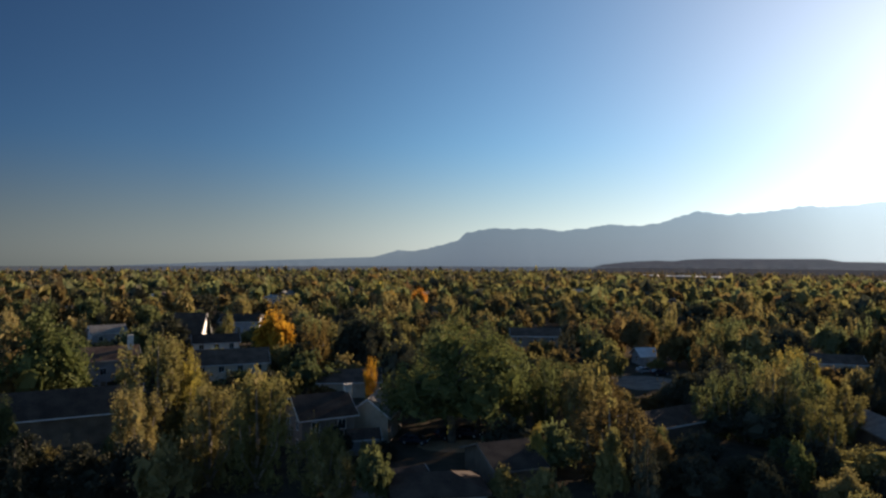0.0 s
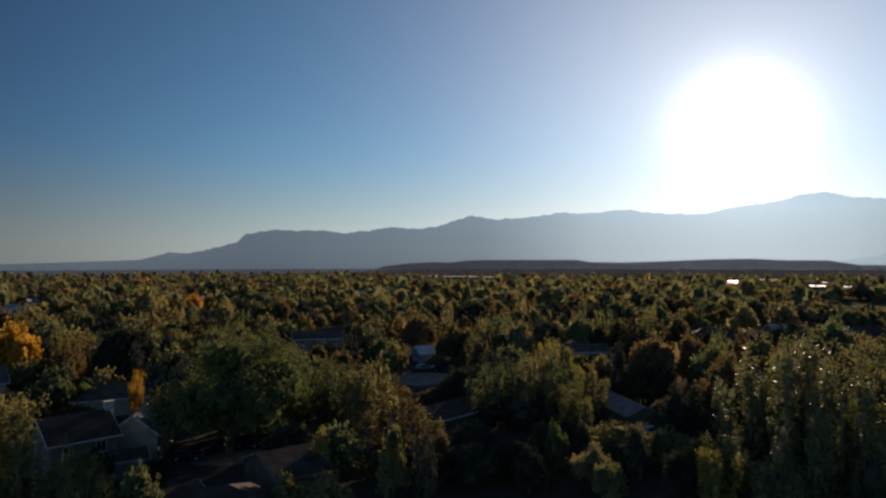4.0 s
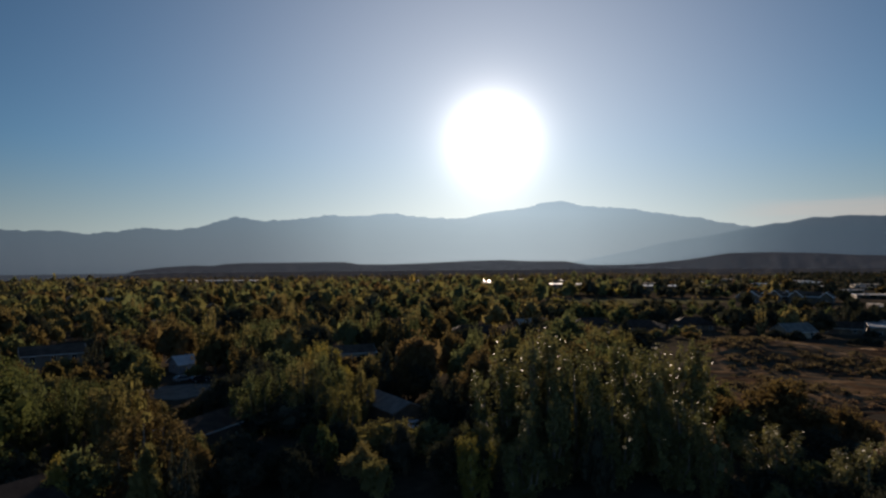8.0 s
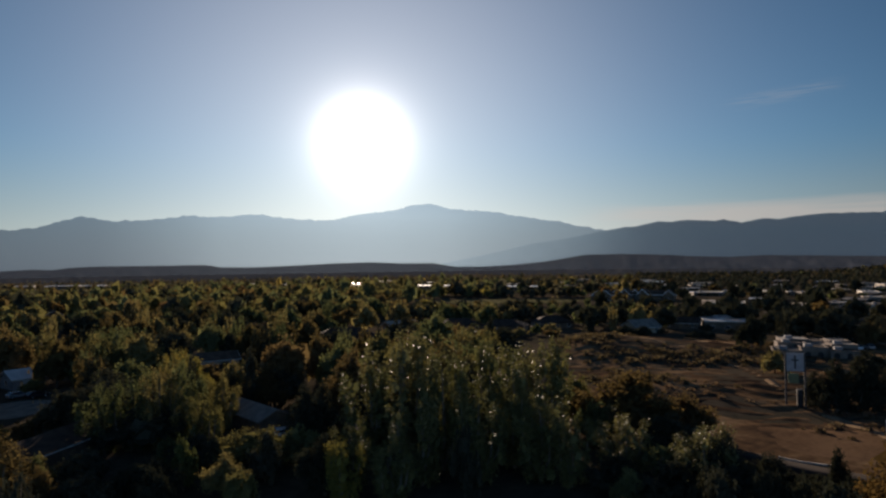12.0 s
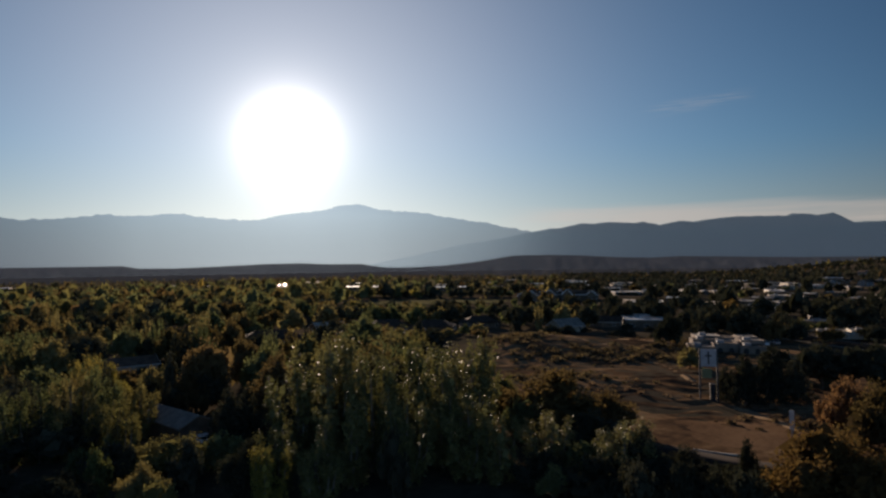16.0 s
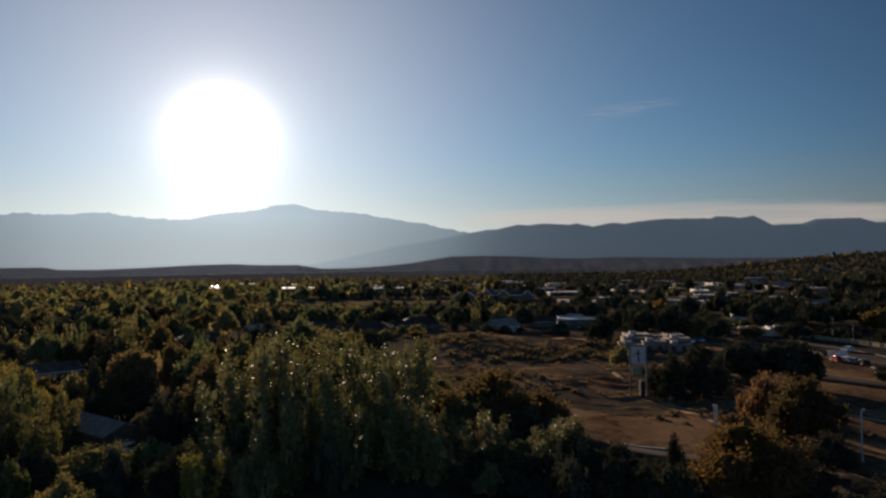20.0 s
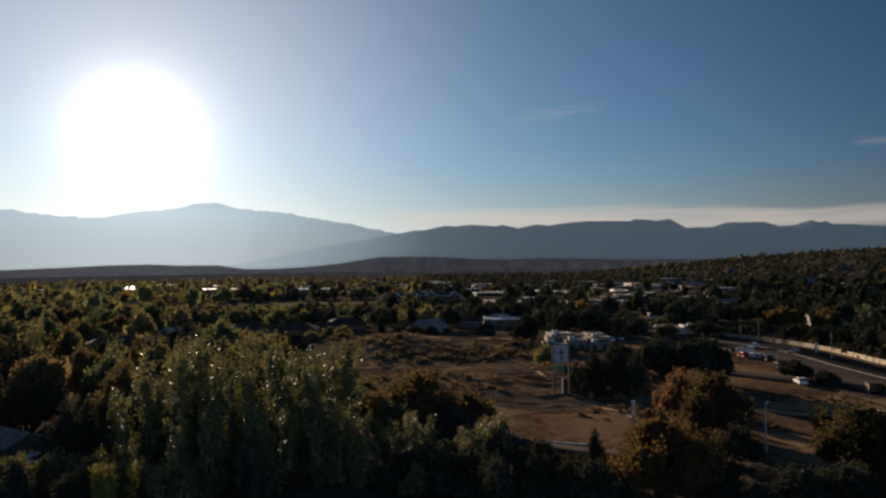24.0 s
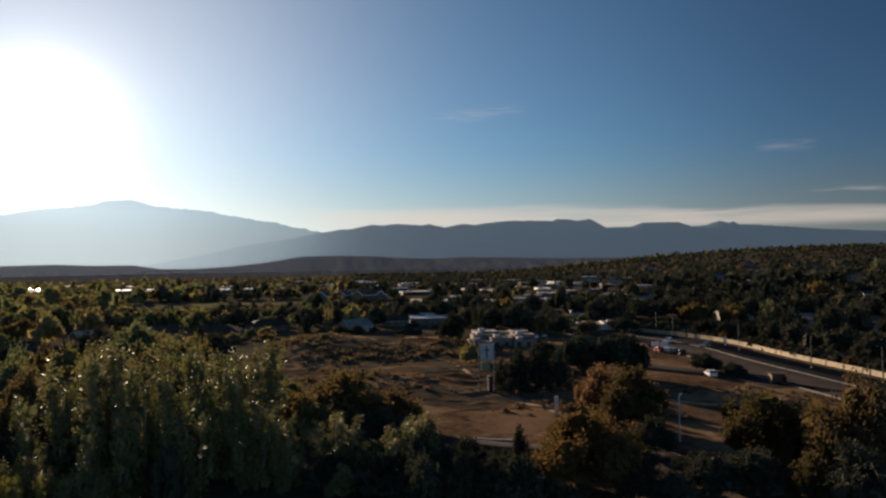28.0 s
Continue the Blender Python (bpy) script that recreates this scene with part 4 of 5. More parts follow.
def window(house, x, y, z, w, h, face):
    """A framed window on the wall that faces -y, +y, -x or +x."""
    def slab(bm, u0, u1, v0, v1, o0, o1):
        if face in ("-y", "+y"):
            s = -1 if face == "-y" else 1
            box(bm, x + u0, x + u1, min(y + s * o0, y + s * o1), max(y + s * o0, y + s * o1), z + v0, z + v1)
        else:
            s = -1 if face == "-x" else 1
            box(bm, min(x + s * o0, x + s * o1), max(x + s * o0, x + s * o1), y + u0, y + u1, z + v0, z + v1)
    bm = bmesh.new()
    b = 0.09
    slab(bm, -w / 2 - b, w / 2 + b, h, h + b, 0.0, 0.06)
    slab(bm, -w / 2 - b, w / 2 + b, -b, 0, 0.0, 0.08)
    slab(bm, -w / 2 - b, -w / 2, 0, h, 0.0, 0.06)
    slab(bm, w / 2, w / 2 + b, 0, h, 0.0, 0.06)
    slab(bm, -0.03, 0.03, 0, h, 0.0, 0.05)
    win = part("window", bm, TRIM, house, "white-framed window")
    bm = bmesh.new()
    slab(bm, -w / 2, w / 2, 0, h, -0.02, 0.02)
    part("pane", bm, GLASS, win)
    return win


def house(az, d, turn, length, width, eave, ridge, wall, roof, label, chimney=None, hip=0.0, rows=None, garage=False, name="house", deep=0.5, edge=0.2, trim=TRIM):
    """A house with its ridge along its own x axis, turned from facing the camera by that many degrees."""
    p = at(az, d)
    p.z = land_at(p)
    HOUSES.append((az, d, max(length, width) / 2, eave))
    ho = thing(name, p, -az + turn, label, "house", "houses of the town")
    L, W = length / 2, width / 2
    bm = bmesh.new()
    if hip:
        box(bm, -L, L, -W, W, -0.5, eave)
    else:
        prism(bm, [(-W, -0.5), (W, -0.5), (W, eave), (0, ridge - 0.12), (-W, eave)], "x", -L, L)
    part("wall", bm, SIDING[wall], ho)
    o, t = deep, edge
    slope = (ridge - eave) / W
    if hip:
        bm = bmesh.new()
        k = L - hip
        zo = eave - o * slope
        base = [(-L - o, -W - o, zo), (L + o, -W - o, zo), (L + o, W + o, zo), (-L - o, W + o, zo)]
        lower = [bm.verts.new(v) for v in base]
        upper = [bm.verts.new((x, y, z + t)) for x, y, z in base]
        r0, r1 = bm.verts.new((-k, 0, ridge + t)), bm.verts.new((k, 0, ridge + t))
        bm.faces.new(lower[::-1])
        for i in range(4):
            bm.faces.new((lower[i], lower[(i + 1) % 4], upper[(i + 1) % 4], upper[i]))
        bm.faces.new((upper[0], upper[1], r1, r0))
        bm.faces.new((upper[2], upper[3], r0, r1))
        bm.faces.new((upper[1], upper[2], r1))
        bm.faces.new((upper[3], upper[0], r0))
        part("roof", bm, ROOF[roof], ho)
    else:
        for s in (-1, 1):
            bm = bmesh.new()
            prism(bm, [(0, ridge), (0, ridge + t), (s * (W + o), eave - o * slope + t), (s * (W + o), eave - o * slope)], "x", -L - o, L + o)
            part("roof", bm, ROOF[roof], ho)
            bm = bmesh.new()
            box(bm, -L - o, L + o, s * (W + o) - 0.02 + (0.04 if s > 0 else -0.04), s * (W + o) + 0.02 + (0.04 if s > 0 else -0.04),
                eave - o * slope - 0.02, eave - o * slope + t - 0.02)
            part("fascia", bm, trim, ho)
            for e in (-1, 1):
                bm = bmesh.new()
                prism(bm, [(s * 0.02, ridge - 0.04), (s * 0.02, ridge + t - 0.02), (s * (W + o), eave - o * slope + t - 0.02), (s * (W + o), eave - o * slope - 0.06)],
                      "x", e * (L + o) - 0.03 + 0.05 * e, e * (L + o) + 0.03 + 0.05 * e)
                part("rake_board", bm, trim, ho)
    storeys = rows if rows else ([0.9] if eave < 4 else [0.9, 3.5])
    for z in storeys:
        if z + 1.25 > eave:
            continue
        for face, span, off in (("-y", length, -W), ("+y", length, W), ("-x", width, -L), ("+x", width, L)):
            k = max(1, int(span // 3.6))
            for i in range(k):
                u = (i + 0.5) / k * span - span / 2
                if face == "-y" and z < 1 and i == k // 2:
                    continue
                if face in ("-y", "+y"):
                    window(ho, u, off, z, 1.1, 1.25, face)
                else:
                    window(ho, off, u, z, 1.0, 1.25, face)
    k = max(1, int(length // 3.6))
    u = (k // 2 + 0.5) / k * length - length / 2
    bm = bmesh.new()
    if garage:
        box(bm, u - 1.5, u + 1.5, -W - 0.05, -W + 0.02, 0, 2.2)
        g = part("garage_door", bm, TRIM, ho, "white panelled garage door")
        for i in range(3):
            bm = bmesh.new()
            box(bm, u - 1.4, u + 1.4, -W - 0.08, -W - 0.052, 0.12 + i * 0.7, 0.68 + i * 0.7)
            part("panel", bm, TRIM, g)
    else:
        box(bm, u - 0.48, u + 0.48, -W - 0.06, -W + 0.02, 0, 2.05)
        dr = part("door", bm, WOOD, ho)
        bm = bmesh.new()
        box(bm, u + 0.34, u + 0.40, -W - 0.12, -W - 0.06, 0.98, 1.06)
        part("door_handle", bm, METAL, dr)
    if chimney:
        cx, cy, cz, cm = chimney
        bm = bmesh.new()
        box(bm, cx - 0.55, cx + 0.55, cy - 0.4, cy + 0.4, -0.3, cz)
        ch = part("chimney", bm, cm, ho)
        bm = bmesh.new()
        box(bm, cx - 0.65, cx + 0.65, cy - 0.5, cy + 0.5, cz, cz + 0.15)
        part("chimney_cap", bm, CONCRETE, ch)
    return ho


house(-17.8, 154, 3, 15.5, 9, 5.2, 7.7, "stucco", "brown", "two-storey beige house with a brown shingle roof behind trees")
house(-18.9, 192, 3, 11.5, 8, 5.1, 6.9, "cream", "dark", "cream house with a dark roof and small upper windows")
house(-20.8, 226, -20.8, 9, 9, 3.6, 10.2, "white", "dark", "tall steep-gabled white house, its gable lit by the sun", rows=[0.9, 4.2])
house(-16.9, 262, -12, 14, 9, 4.2, 6.6, "grey", "dark", "pale house with a broad dark roof among trees")
house(-27.3, 160, 6, 14, 10, 6.4, 8.6, "grey", "brown", "grey two-storey house with a low brown roof and a white chimney", chimney=(5.6, -1.6, 11.0, TRIM))
house(-26.9, 222, 10, 9, 8, 5.6, 7.6, "grey", "grey", "grey house with a weathered shingle roof among trees")
house(-30.4, 117, -3, 24, 9, 4.6, 7.6, "brown", "dark", "long dark house with a pale eaves line behind trees", rows=[9])
house(-10.5, 100, 18, 7.8, 8.6, 5.4, 7.8, "adobe", "dark", "two-storey brownish house with a dark shingle roof", chimney=(4.4, 0, 8.8, CONCRETE))
house(-5.7, 106, 76, 10, 6.2, 4.2, 6.6, "tan", "grey", "tan gabled house with a worn grey roof")
house(-8.0, 138, 0, 12, 8, 3.2, 5.0, "tan", "brown", "low tan house with a brown roof behind a small orange tree")
house(5.2, 85.5, 25, 6.2, 10.6, 2.7, 4.5, "brown", "dark", "one-storey brown house with a dark gabled roof in shade", rows=[9], trim=SIDING["adobe"])
house(-3.0, 80, 24, 3.6, 2.8, 2.2, 2.8, "tan", "brown", "small garden shed with a pale worn roof", name="shed", rows=[9])
house(-6.9, 97, 8, 4.2, 3.6, 2.3, 3.1, "grey", "brown", "small lean-to shed with pale roof edges beside the grey house", name="shed", rows=[9])
house(-0.4, 75, 8, 10, 7, 2.5, 3.8, "grey", "dark", "low grey house with a dark hipped roof in shade", hip=3.5)
house(17.3, 186, 24, 7.0, 6.4, 2.5, 4.2, "grey", "pale", "grey house with a bright white roof", garage=True)
house(7.9, 202, 4, 14, 9, 5.2, 7.0, "adobe", "brown", "two-storey pinkish-brown stucco house among trees")
house(18.2, 110, 49, 16, 8, 2.9, 4.3, "brown", "dark", "low house with a long pale eaves line under trees", rows=[9])
house(34.0, 119, 116, 13.4, 6.0, 2.8, 4.1, "brown", "grey", "low brown house with a light worn roof under trees", rows=[9], trim=SIDING["adobe"])
house(30.5, 190, 12, 12, 8, 3.0, 4.6, "tan", "brown", "low tan house with a brown roof among trees")
house(46.0, 270, 22, 12, 9, 3.0, 4.8, "brown", "worn", "brown house with a worn pale roof beyond the slope")
house(51.0, 275, 15, 17, 11, 2.6, 4.9, "brown", "dark", "house with a broad dark hipped roof beyond the slope", hip=5)
house(55.0, 268, -10, 17, 12, 2.6, 4.9, "brown", "dark", "house with a broad dark hipped roof beyond the slope", hip=5)
house(59.0, 285, 12, 16, 11, 2.6, 4.9, "brown", "dark", "house with a broad dark hipped roof beyond the slope", hip=5)
house(41.3, 240, 8, 21, 11, 2.6, 5.0, "brown", "dark", "broad house with a dark hipped roof among trees", hip=5)
house(66.3, 268, 40, 11, 9, 2.4, 5.0, "tan", "grey", "tan house with a tall grey gabled roof beyond the slope")
house(69.5, 290, -8, 14, 9, 2.4, 4.4, "brown", "dark", "brown house with a dark roof beyond the slope")
house(97.6, 318, 14, 13, 9, 2.8, 4.4, "tan", "brown", "tan house with a brown roof behind the road wall")
house(102.9, 306, -14, 12, 8, 2.8, 4.4, "tan", "grey", "tan house with a grey roof behind the road wall")
house(107.4, 290, 10, 11, 8, 3.8, 5.4, "tan", "brown", "two-storey tan house with white trim behind the road wall")


# ---- flat-roofed buildings: church, shops, school ----
def block_building(name, label, az, d, turn, blocks, wall, category="building", glass_rows=True, parapet=TRIM, sheet="membrane"):
    """Joined flat-roofed volumes (x0, x1, y0, y1, height) with a parapet, roof sheet and windows each."""
    p = at(az, d)
    p.z = land_at(p)
    b = thing(name, p, -az + turn, label, category, "flat-roofed buildings")
    HOUSES.append((az, d, 0.5 * max(max(q[1] for q in blocks) - min(q[0] for q in blocks), 4), 4))
    for block, (x0, x1, y0, y1, h) in enumerate(blocks):
        bm = bmesh.new()
        box(bm, x0, x1, y0, y1, -0.5, h)
        part("wall", bm, SIDING[wall], b)
        bm = bmesh.new()
        box(bm, x0 + 0.35, x1 - 0.35, y0 + 0.35, y1 - 0.35, h + 0.004, h + 0.10)
        part("roof", bm, ROOF[sheet if isinstance(sheet, str) else sheet[block]], b, "flat roof sheet")
        bm = bmesh.new()
        for q in ((x0 - 0.05, x1 + 0.05, y0 - 0.05, y0 + 0.3), (x0 - 0.05, x1 + 0.05, y1 - 0.3, y1 + 0.05),
                  (x0 - 0.05, x0 + 0.3, y0 + 0.3, y1 - 0.3), (x1 - 0.3, x1 + 0.05, y0 + 0.3, y1 - 0.3)):
            box(bm, *q, h - 0.12, h + 0.24)
        part("parapet", bm, parapet, b)
        if glass_rows:
            k = max(1, int((x1 - x0) // 5))
            for i in range(k):
                window(b, x0 + (i + 0.5) * (x1 - x0) / k, y0, 0.3, 1.8, 1.2, "-y")
        if x1 - x0 > 6:
            bm = bmesh.new()
            cx, cy = x0 + (x1 - x0) * 0.35, (y0 + y1) / 2
            box(bm, cx - 1.0, cx + 1.0, cy - 0.8, cy + 0.8, h + 0.10, h + 0.9, 0.06)
            part("roof_unit", bm, SIDING["grey"], b, "grey rooftop air unit")
    return b


church = block_building("church_hall", "low tan church hall with stepped flat roofs and dark arched openings", 79.0, 214, 14,
                        [(-11, -4.6, -6, 3, 1.9), (-4.6, 2.4, -3.6, 2.4, 2.6), (2.4, 10, -5, 1, 2.0), (-9, -1.6, 3.2, 8.4, 3.0), (-1.4, 4.2, 2.6, 9.4, 2.5), (4.4, 11, 1.2, 8, 2.9),
                         (-7, 0.5, 8.8, 16, 3.4), (0.7, 5.6, 9.6, 17, 2.8), (5.8, 11, 8.2, 15, 3.2)], "adobe", glass_rows=False, parapet=SIDING["adobe"],
                        sheet=("grey", "dark", "dark", "brown", "grey", "grey", "worn", "dark", "grey"))
# black slabs on the solid wall stand in for shade inside arches
for cx, cy in ((-9.6, -6), (-6.4, -6), (-2.8, -3.6), (0.4, -3.6), (4.0, -5), (7.2, -5)):
    bm = bmesh.new()
    prism(bm, [(cx - 0.7, 0.0), (cx + 0.7, 0.0), (cx + 0.7, 0.9)] + [(cx + 0.7 * math.cos(a), 0.9 + 0.7 * math.sin(a)) for a in (0.5, 1.05, 1.57, 2.09, 2.64)] + [(cx - 0.7, 0.9)],
          "y", cy - 0.06, cy + 0.02)
    part("arched_opening", bm, BLACK, church, "dark arched opening")
block_building("office_building", "low office building with a wide white flat roof and dark walls", 72.8, 292, 6, [(-8.5, 8.5, -6, 24, 3.2), (4, 10, 24.2, 30, 4.2)], "brown", sheet="pale")
block_building("shop_row", "long low shop row with a pale grey roof", 87.3, 268, 10, [(-9, 0, -4, 5, 2.4), (0.2, 9, -4, 5, 2.8)], "cream", sheet="grey", parapet=SIDING["cream"])
block_building("long_hall", "long low hall with a worn grey flat roof among trees", 86.9, 325, 6, [(-12, 0, -4, 6, 3.0), (0.2, 12, -4, 6, 2.6)], "brown", sheet="worn", parapet=SIDING["grey"])
# widened white rake boards stand in for sunlight along the roof edges
for q in ((62.8, 482, 84, 12, 7, 3.6, 6.2), (63.6, 476, 80, 14, 8, 4.2, 7.4), (64.4, 488, 86, 12, 7, 4.0, 7.0), (65.2, 480, 78, 14, 8, 4.4, 8.0), (65.9, 490, 88, 12, 6, 4.2, 7.4),
          (66.6, 482, 82, 14, 8, 4.2, 7.8), (67.5, 490, -6, 12, 8, 3.8, 6.4), (68.6, 486, 84, 13, 7, 3.8, 6.8)):
    house(*q, "brown", "brown", "gabled wing of a large school with white-edged roofs", name="school_wing", edge=0.6, trim=SIDING["white"])
block_building("school_hall", "long two-storey school hall with a pale flat roof", 65.6, 503, 2, [(-27, -8, -5, 6, 3.4), (-8, 9, -6, 6, 4.2), (9, 26, -5, 6, 3.4)], "brown", parapet=SIDING["brown"], sheet="brown")
FAR_SPOTS = ((76.5, 700), (79.2, 640), (74.0, 690), (82.5, 560), (84.4, 520), (80.4, 430), (77.6, 400), (81.6, 360), (86.6, 352), (85.0, 640), (71.0, 760),
             (59.5, 820), (55.8, 760), (52.0, 900), (48.5, 860), (42.3, 900), (44.8, 980), (39.6, 830), (62.0, 940), (66.5, 900), (88.2, 470), (90.6, 560),
             (19.8, 1010), (22.4, 1040), (73.0, 420), (75.2, 460), (57.0, 640), (49.5, 690), (82.4, 725), (75.7, 580), (73.2, 590), (78.4, 560), (80.8, 610), (83.6, 690),
             (86.4, 760), (79.8, 800), (76.8, 860), (71.4, 560), (70.2, 640), (68.6, 700), (67.4, 820), (64.4, 760), (60.6, 700), (58.2, 950), (54.2, 860), (81.6, 470), (83.2, 430),
             (87.6, 600), (89.4, 690), (36.4, 900), (33.8, 960), (46.6, 790))
far_rng = random.Random(8)
yard_rng = random.Random(17)


def shade_trees(az, d, width, eave):
    """Low trees before a far building, about as high as its eaves, hiding its walls from the camera."""
    for k in range(max(2, round(width / 5.5))):
        side = az + math.degrees((yard_rng.uniform(-0.62, 0.62) * width) / d)
        tree(yard_rng.choice(["broad", "oak"]), yard_rng.choice(["dark", "dark", "dull", "green"]), side, d - yard_rng.uniform(10, 15), eave * yard_rng.uniform(0.95, 1.5), yard_rng.uniform(3.5, 6.5), 0)


for faz, fd in FAR_SPOTS:
    fw = far_rng.uniform(10, 30) * (0.9 if fd > 700 else 0.8)
    fw *= 0.7 if faz > 74 else 1.0
    fh = far_rng.uniform(2.2, 3.2)
    block_building("town_building", "low pale commercial building with a light flat roof", faz, fd, far_rng.uniform(-25, 25),
                   [(-fw / 2, fw / 2, -8, 12, fh)], far_rng.choice(["brown", "brown", "tan"]), sheet=far_rng.choice(["pale", "worn", "grey"]), parapet=SIDING[far_rng.choice(["brown", "tan", "grey", "white"])])
    shade_trees(faz, fd, fw, fh)
for faz, fd, fw in ((17.3, 1020, 26), (19.8, 985, 40), (21.8, 960, 30), (42.2, 745, 22), (43.1, 700, 16), (48.2, 690, 15), (50.3, 680, 12), (55.9, 640, 15), (57.7, 636, 12)):
    block_building("warehouse", "long low warehouse with a pale flat roof far down the valley", faz, fd, far_rng.uniform(-8, 8), [(-fw / 2, fw / 2, -12, 26, 4.6)], "brown", sheet="worn" if 36 < faz < 47 else "pale", parapet=SIDING["brown"])
    shade_trees(faz, fd - 6, fw, 4.0)
for i in range(18):
    faz, fd, fw = far_rng.uniform(70, 87), far_rng.uniform(305, 720), far_rng.uniform(5, 13)
    block_building("town_building", "small pale commercial building with a light flat roof", faz, fd, far_rng.uniform(-30, 30),
                   [(-fw / 2, fw / 2, -5, far_rng.uniform(4, 12), far_rng.uniform(2.0, 3.4))], far_rng.choice(["brown", "tan", "adobe"]), sheet=far_rng.choice(["pale", "worn", "worn"]), parapet=SIDING[far_rng.choice(["brown", "tan", "adobe"])])
    shade_trees(faz, fd, fw, 2.6)
for i in range(46):
    faz, fd = (far_rng.uniform(-33, 20), far_rng.uniform(250, 700)) if i < 24 else (far_rng.uniform(86, 110), far_rng.uniform(330, 900))
    house(faz, fd, far_rng.uniform(-40, 130), far_rng.uniform(8, 12), far_rng.uniform(7, 9), 3.0, far_rng.uniform(4.4, 5.4), far_rng.choice(["white", "tan", "brown", "grey", "tan"] if i < 24 else ["brown", "brown", "grey"]),
          far_rng.choice(["grey", "dark", "brown", "worn"] if i < 24 else ["dark", "brown", "grey"]), "small house among trees far off", rows=[0.9])


# ---- church sign on two posts ----
sp = at(77.6, 144)
sp.z = land_at(sp)
sign = thing("church_sign", sp, -77.5 + 6, "tall white sign with a dark cross on two dark posts", "sign")
for x in (-1.65, 1.65):
    bm = bmesh.new()
    box(bm, x - 0.16, x + 0.16, -0.16, 0.16, -0.5, 10.2, 0.02)
    part("post", bm, DARK_STEEL, sign)
bm = bmesh.new()
box(bm, -1.48, 1.48, -0.18, 0.18, 6.6, 10.1, 0.04)
panel = part("sign_panel", bm, SIGN_WHITE, sign, "white sign panel")
bm = bmesh.new()
box(bm, -0.14, 0.14, -0.26, -0.184, 7.1, 9.6)
box(bm, -0.62, 0.62, -0.27, -0.186, 8.65, 8.92)
part("cross", bm, BLACK, panel, "dark cross on the panel")
bm = bmesh.new()
box(bm, -1.3, 0.6, -0.12, 0.12, 4.3, 6.2, 0.03)
part("message_board", bm, SIGN_GREEN, sign, "faded green board below the panel")
bm = bmesh.new()
box(bm, 0.2, 1.2, -0.5, 0.5, -0.3, 3.2, 0.05)
part("pedestal", bm, BLACK, sign, "dark box at the foot of the sign")

# ---- road wall of precast panels ----
wall = tagged(new("road_wall"), "long tan precast wall with posts along the road", "wall", kind="structure")
# shrubs crowd the back of the wall
hedge_rng = random.Random(23)
for p in WALL_LINE[3:-14]:
    q = p.normalized() * (p.length + hedge_rng.uniform(3.4, 5.2))
    tree("oak", hedge_rng.choice(["dark", "dark", "dark", "umber"]), math.degrees(math.atan2(q.x, q.y)), q.length, hedge_rng.uniform(2.2, 4.2), hedge_rng.uniform(4.5, 6.5), 0)
acc, last = 0.0, WALL_LINE[0]
panel_me, post_me = None, None
marks = []
for p in WALL_LINE[1:]:
    seg = (p - last).length
    while acc + 6.0 <= seg + 1e-6:
        acc += 6.0
        marks.append(last.lerp(p, min(1, acc / seg)))
    acc -= seg
    last = p
bm = bmesh.new()
box(bm, -2.8, 2.8, -0.1, 0.1, -0.4, 1.35, 0.02)
box(bm, -2.85, 2.85, -0.16, 0.16, 1.35, 1.48)
panel_me = bpy.data.meshes.new("panel")
bm.to_mesh(panel_me)
bm.free()
panel_me.materials.append(WALL_TAN)
bm = bmesh.new()
box(bm, -0.22, 0.22, -0.22, 0.22, -0.4, 1.6, 0.03)
post_me = bpy.data.meshes.new("post")
bm.to_mesh(post_me)
bm.free()
post_me.materials.append(WALL_TAN)
for a, b in zip(marks, marks[1:]):
    c, d = (a + b) / 2, b - a
    rz = math.degrees(math.atan2(d.y, d.x))
    for me, q in ((panel_me, c), (post_me, a)):
        o = part(me.name.split(".")[0], me, None, wall)
        o.matrix_basis = pose(q.x, q.y, land_at(q) + tree_rng.uniform(-0.06, 0.06), 0, 0, rz)


# ---- street lamps, posts, boards, shelter ----
def street_lamp(az, d, h, turn, mat=METAL):
    p = at(az, d)
    p.z = land_at(p)
    t = thing("street_lamp", p, turn, ("slim white street lamp with a short arm" if mat is TRIM else "slim dark grey street lamp beside the road"), "street lamp", "street lamps")
    bm = bmesh.new()
    tube(bm, (0, 0, -0.4), (0, 0, h), 0.13, 0.08, 10)
    part("pole", bm, mat, t)
    bm = bmesh.new()
    tube(bm, (0, 0, 0), (0, 0, 0.35), 0.24, 0.2, 10)
    part("base", bm, CONCRETE, t)
    bm = bmesh.new()
    tube(bm, (0, 0, h - 0.12), (0.75, 0, h + 0.1), 0.06, 0.05, 8)
    part("arm", bm, mat, t)
    bm = bmesh.new()
    box(bm, 0.6, 1.2, -0.16, 0.16, h + 0.02, h + 0.2, 0.04)
    hd = part("lamp_head", bm, mat, t)
    bm = bmesh.new()
    box(bm, 0.7, 1.1, -0.1, 0.1, h - 0.02, h + 0.02)
    part("lens", bm, TRIM, hd)
    return t


street_lamp(93.35, 107, 6.9, -20, TRIM)
street_lamp(97.9, 216, 8.0, 60, DARK_STEEL)
street_lamp(102.9, 188, 8.2, 60, DARK_STEEL)
street_lamp(91.7, 255, 8.4, 60, DARK_STEEL)
street_lamp(93.0, 249, 7.0, 60, DARK_STEEL)
street_lamp(94.3, 190, 4.6, 60, DARK_STEEL)
street_lamp(107.4, 172, 8.0, 60, DARK_STEEL)

gp = at(83.45, 118)
gp.z = land_at(gp)
pillar = thing("gate_pillar", gp, -83, "white upright marker board on a pale post at the slope's edge", "post")
bm = bmesh.new()
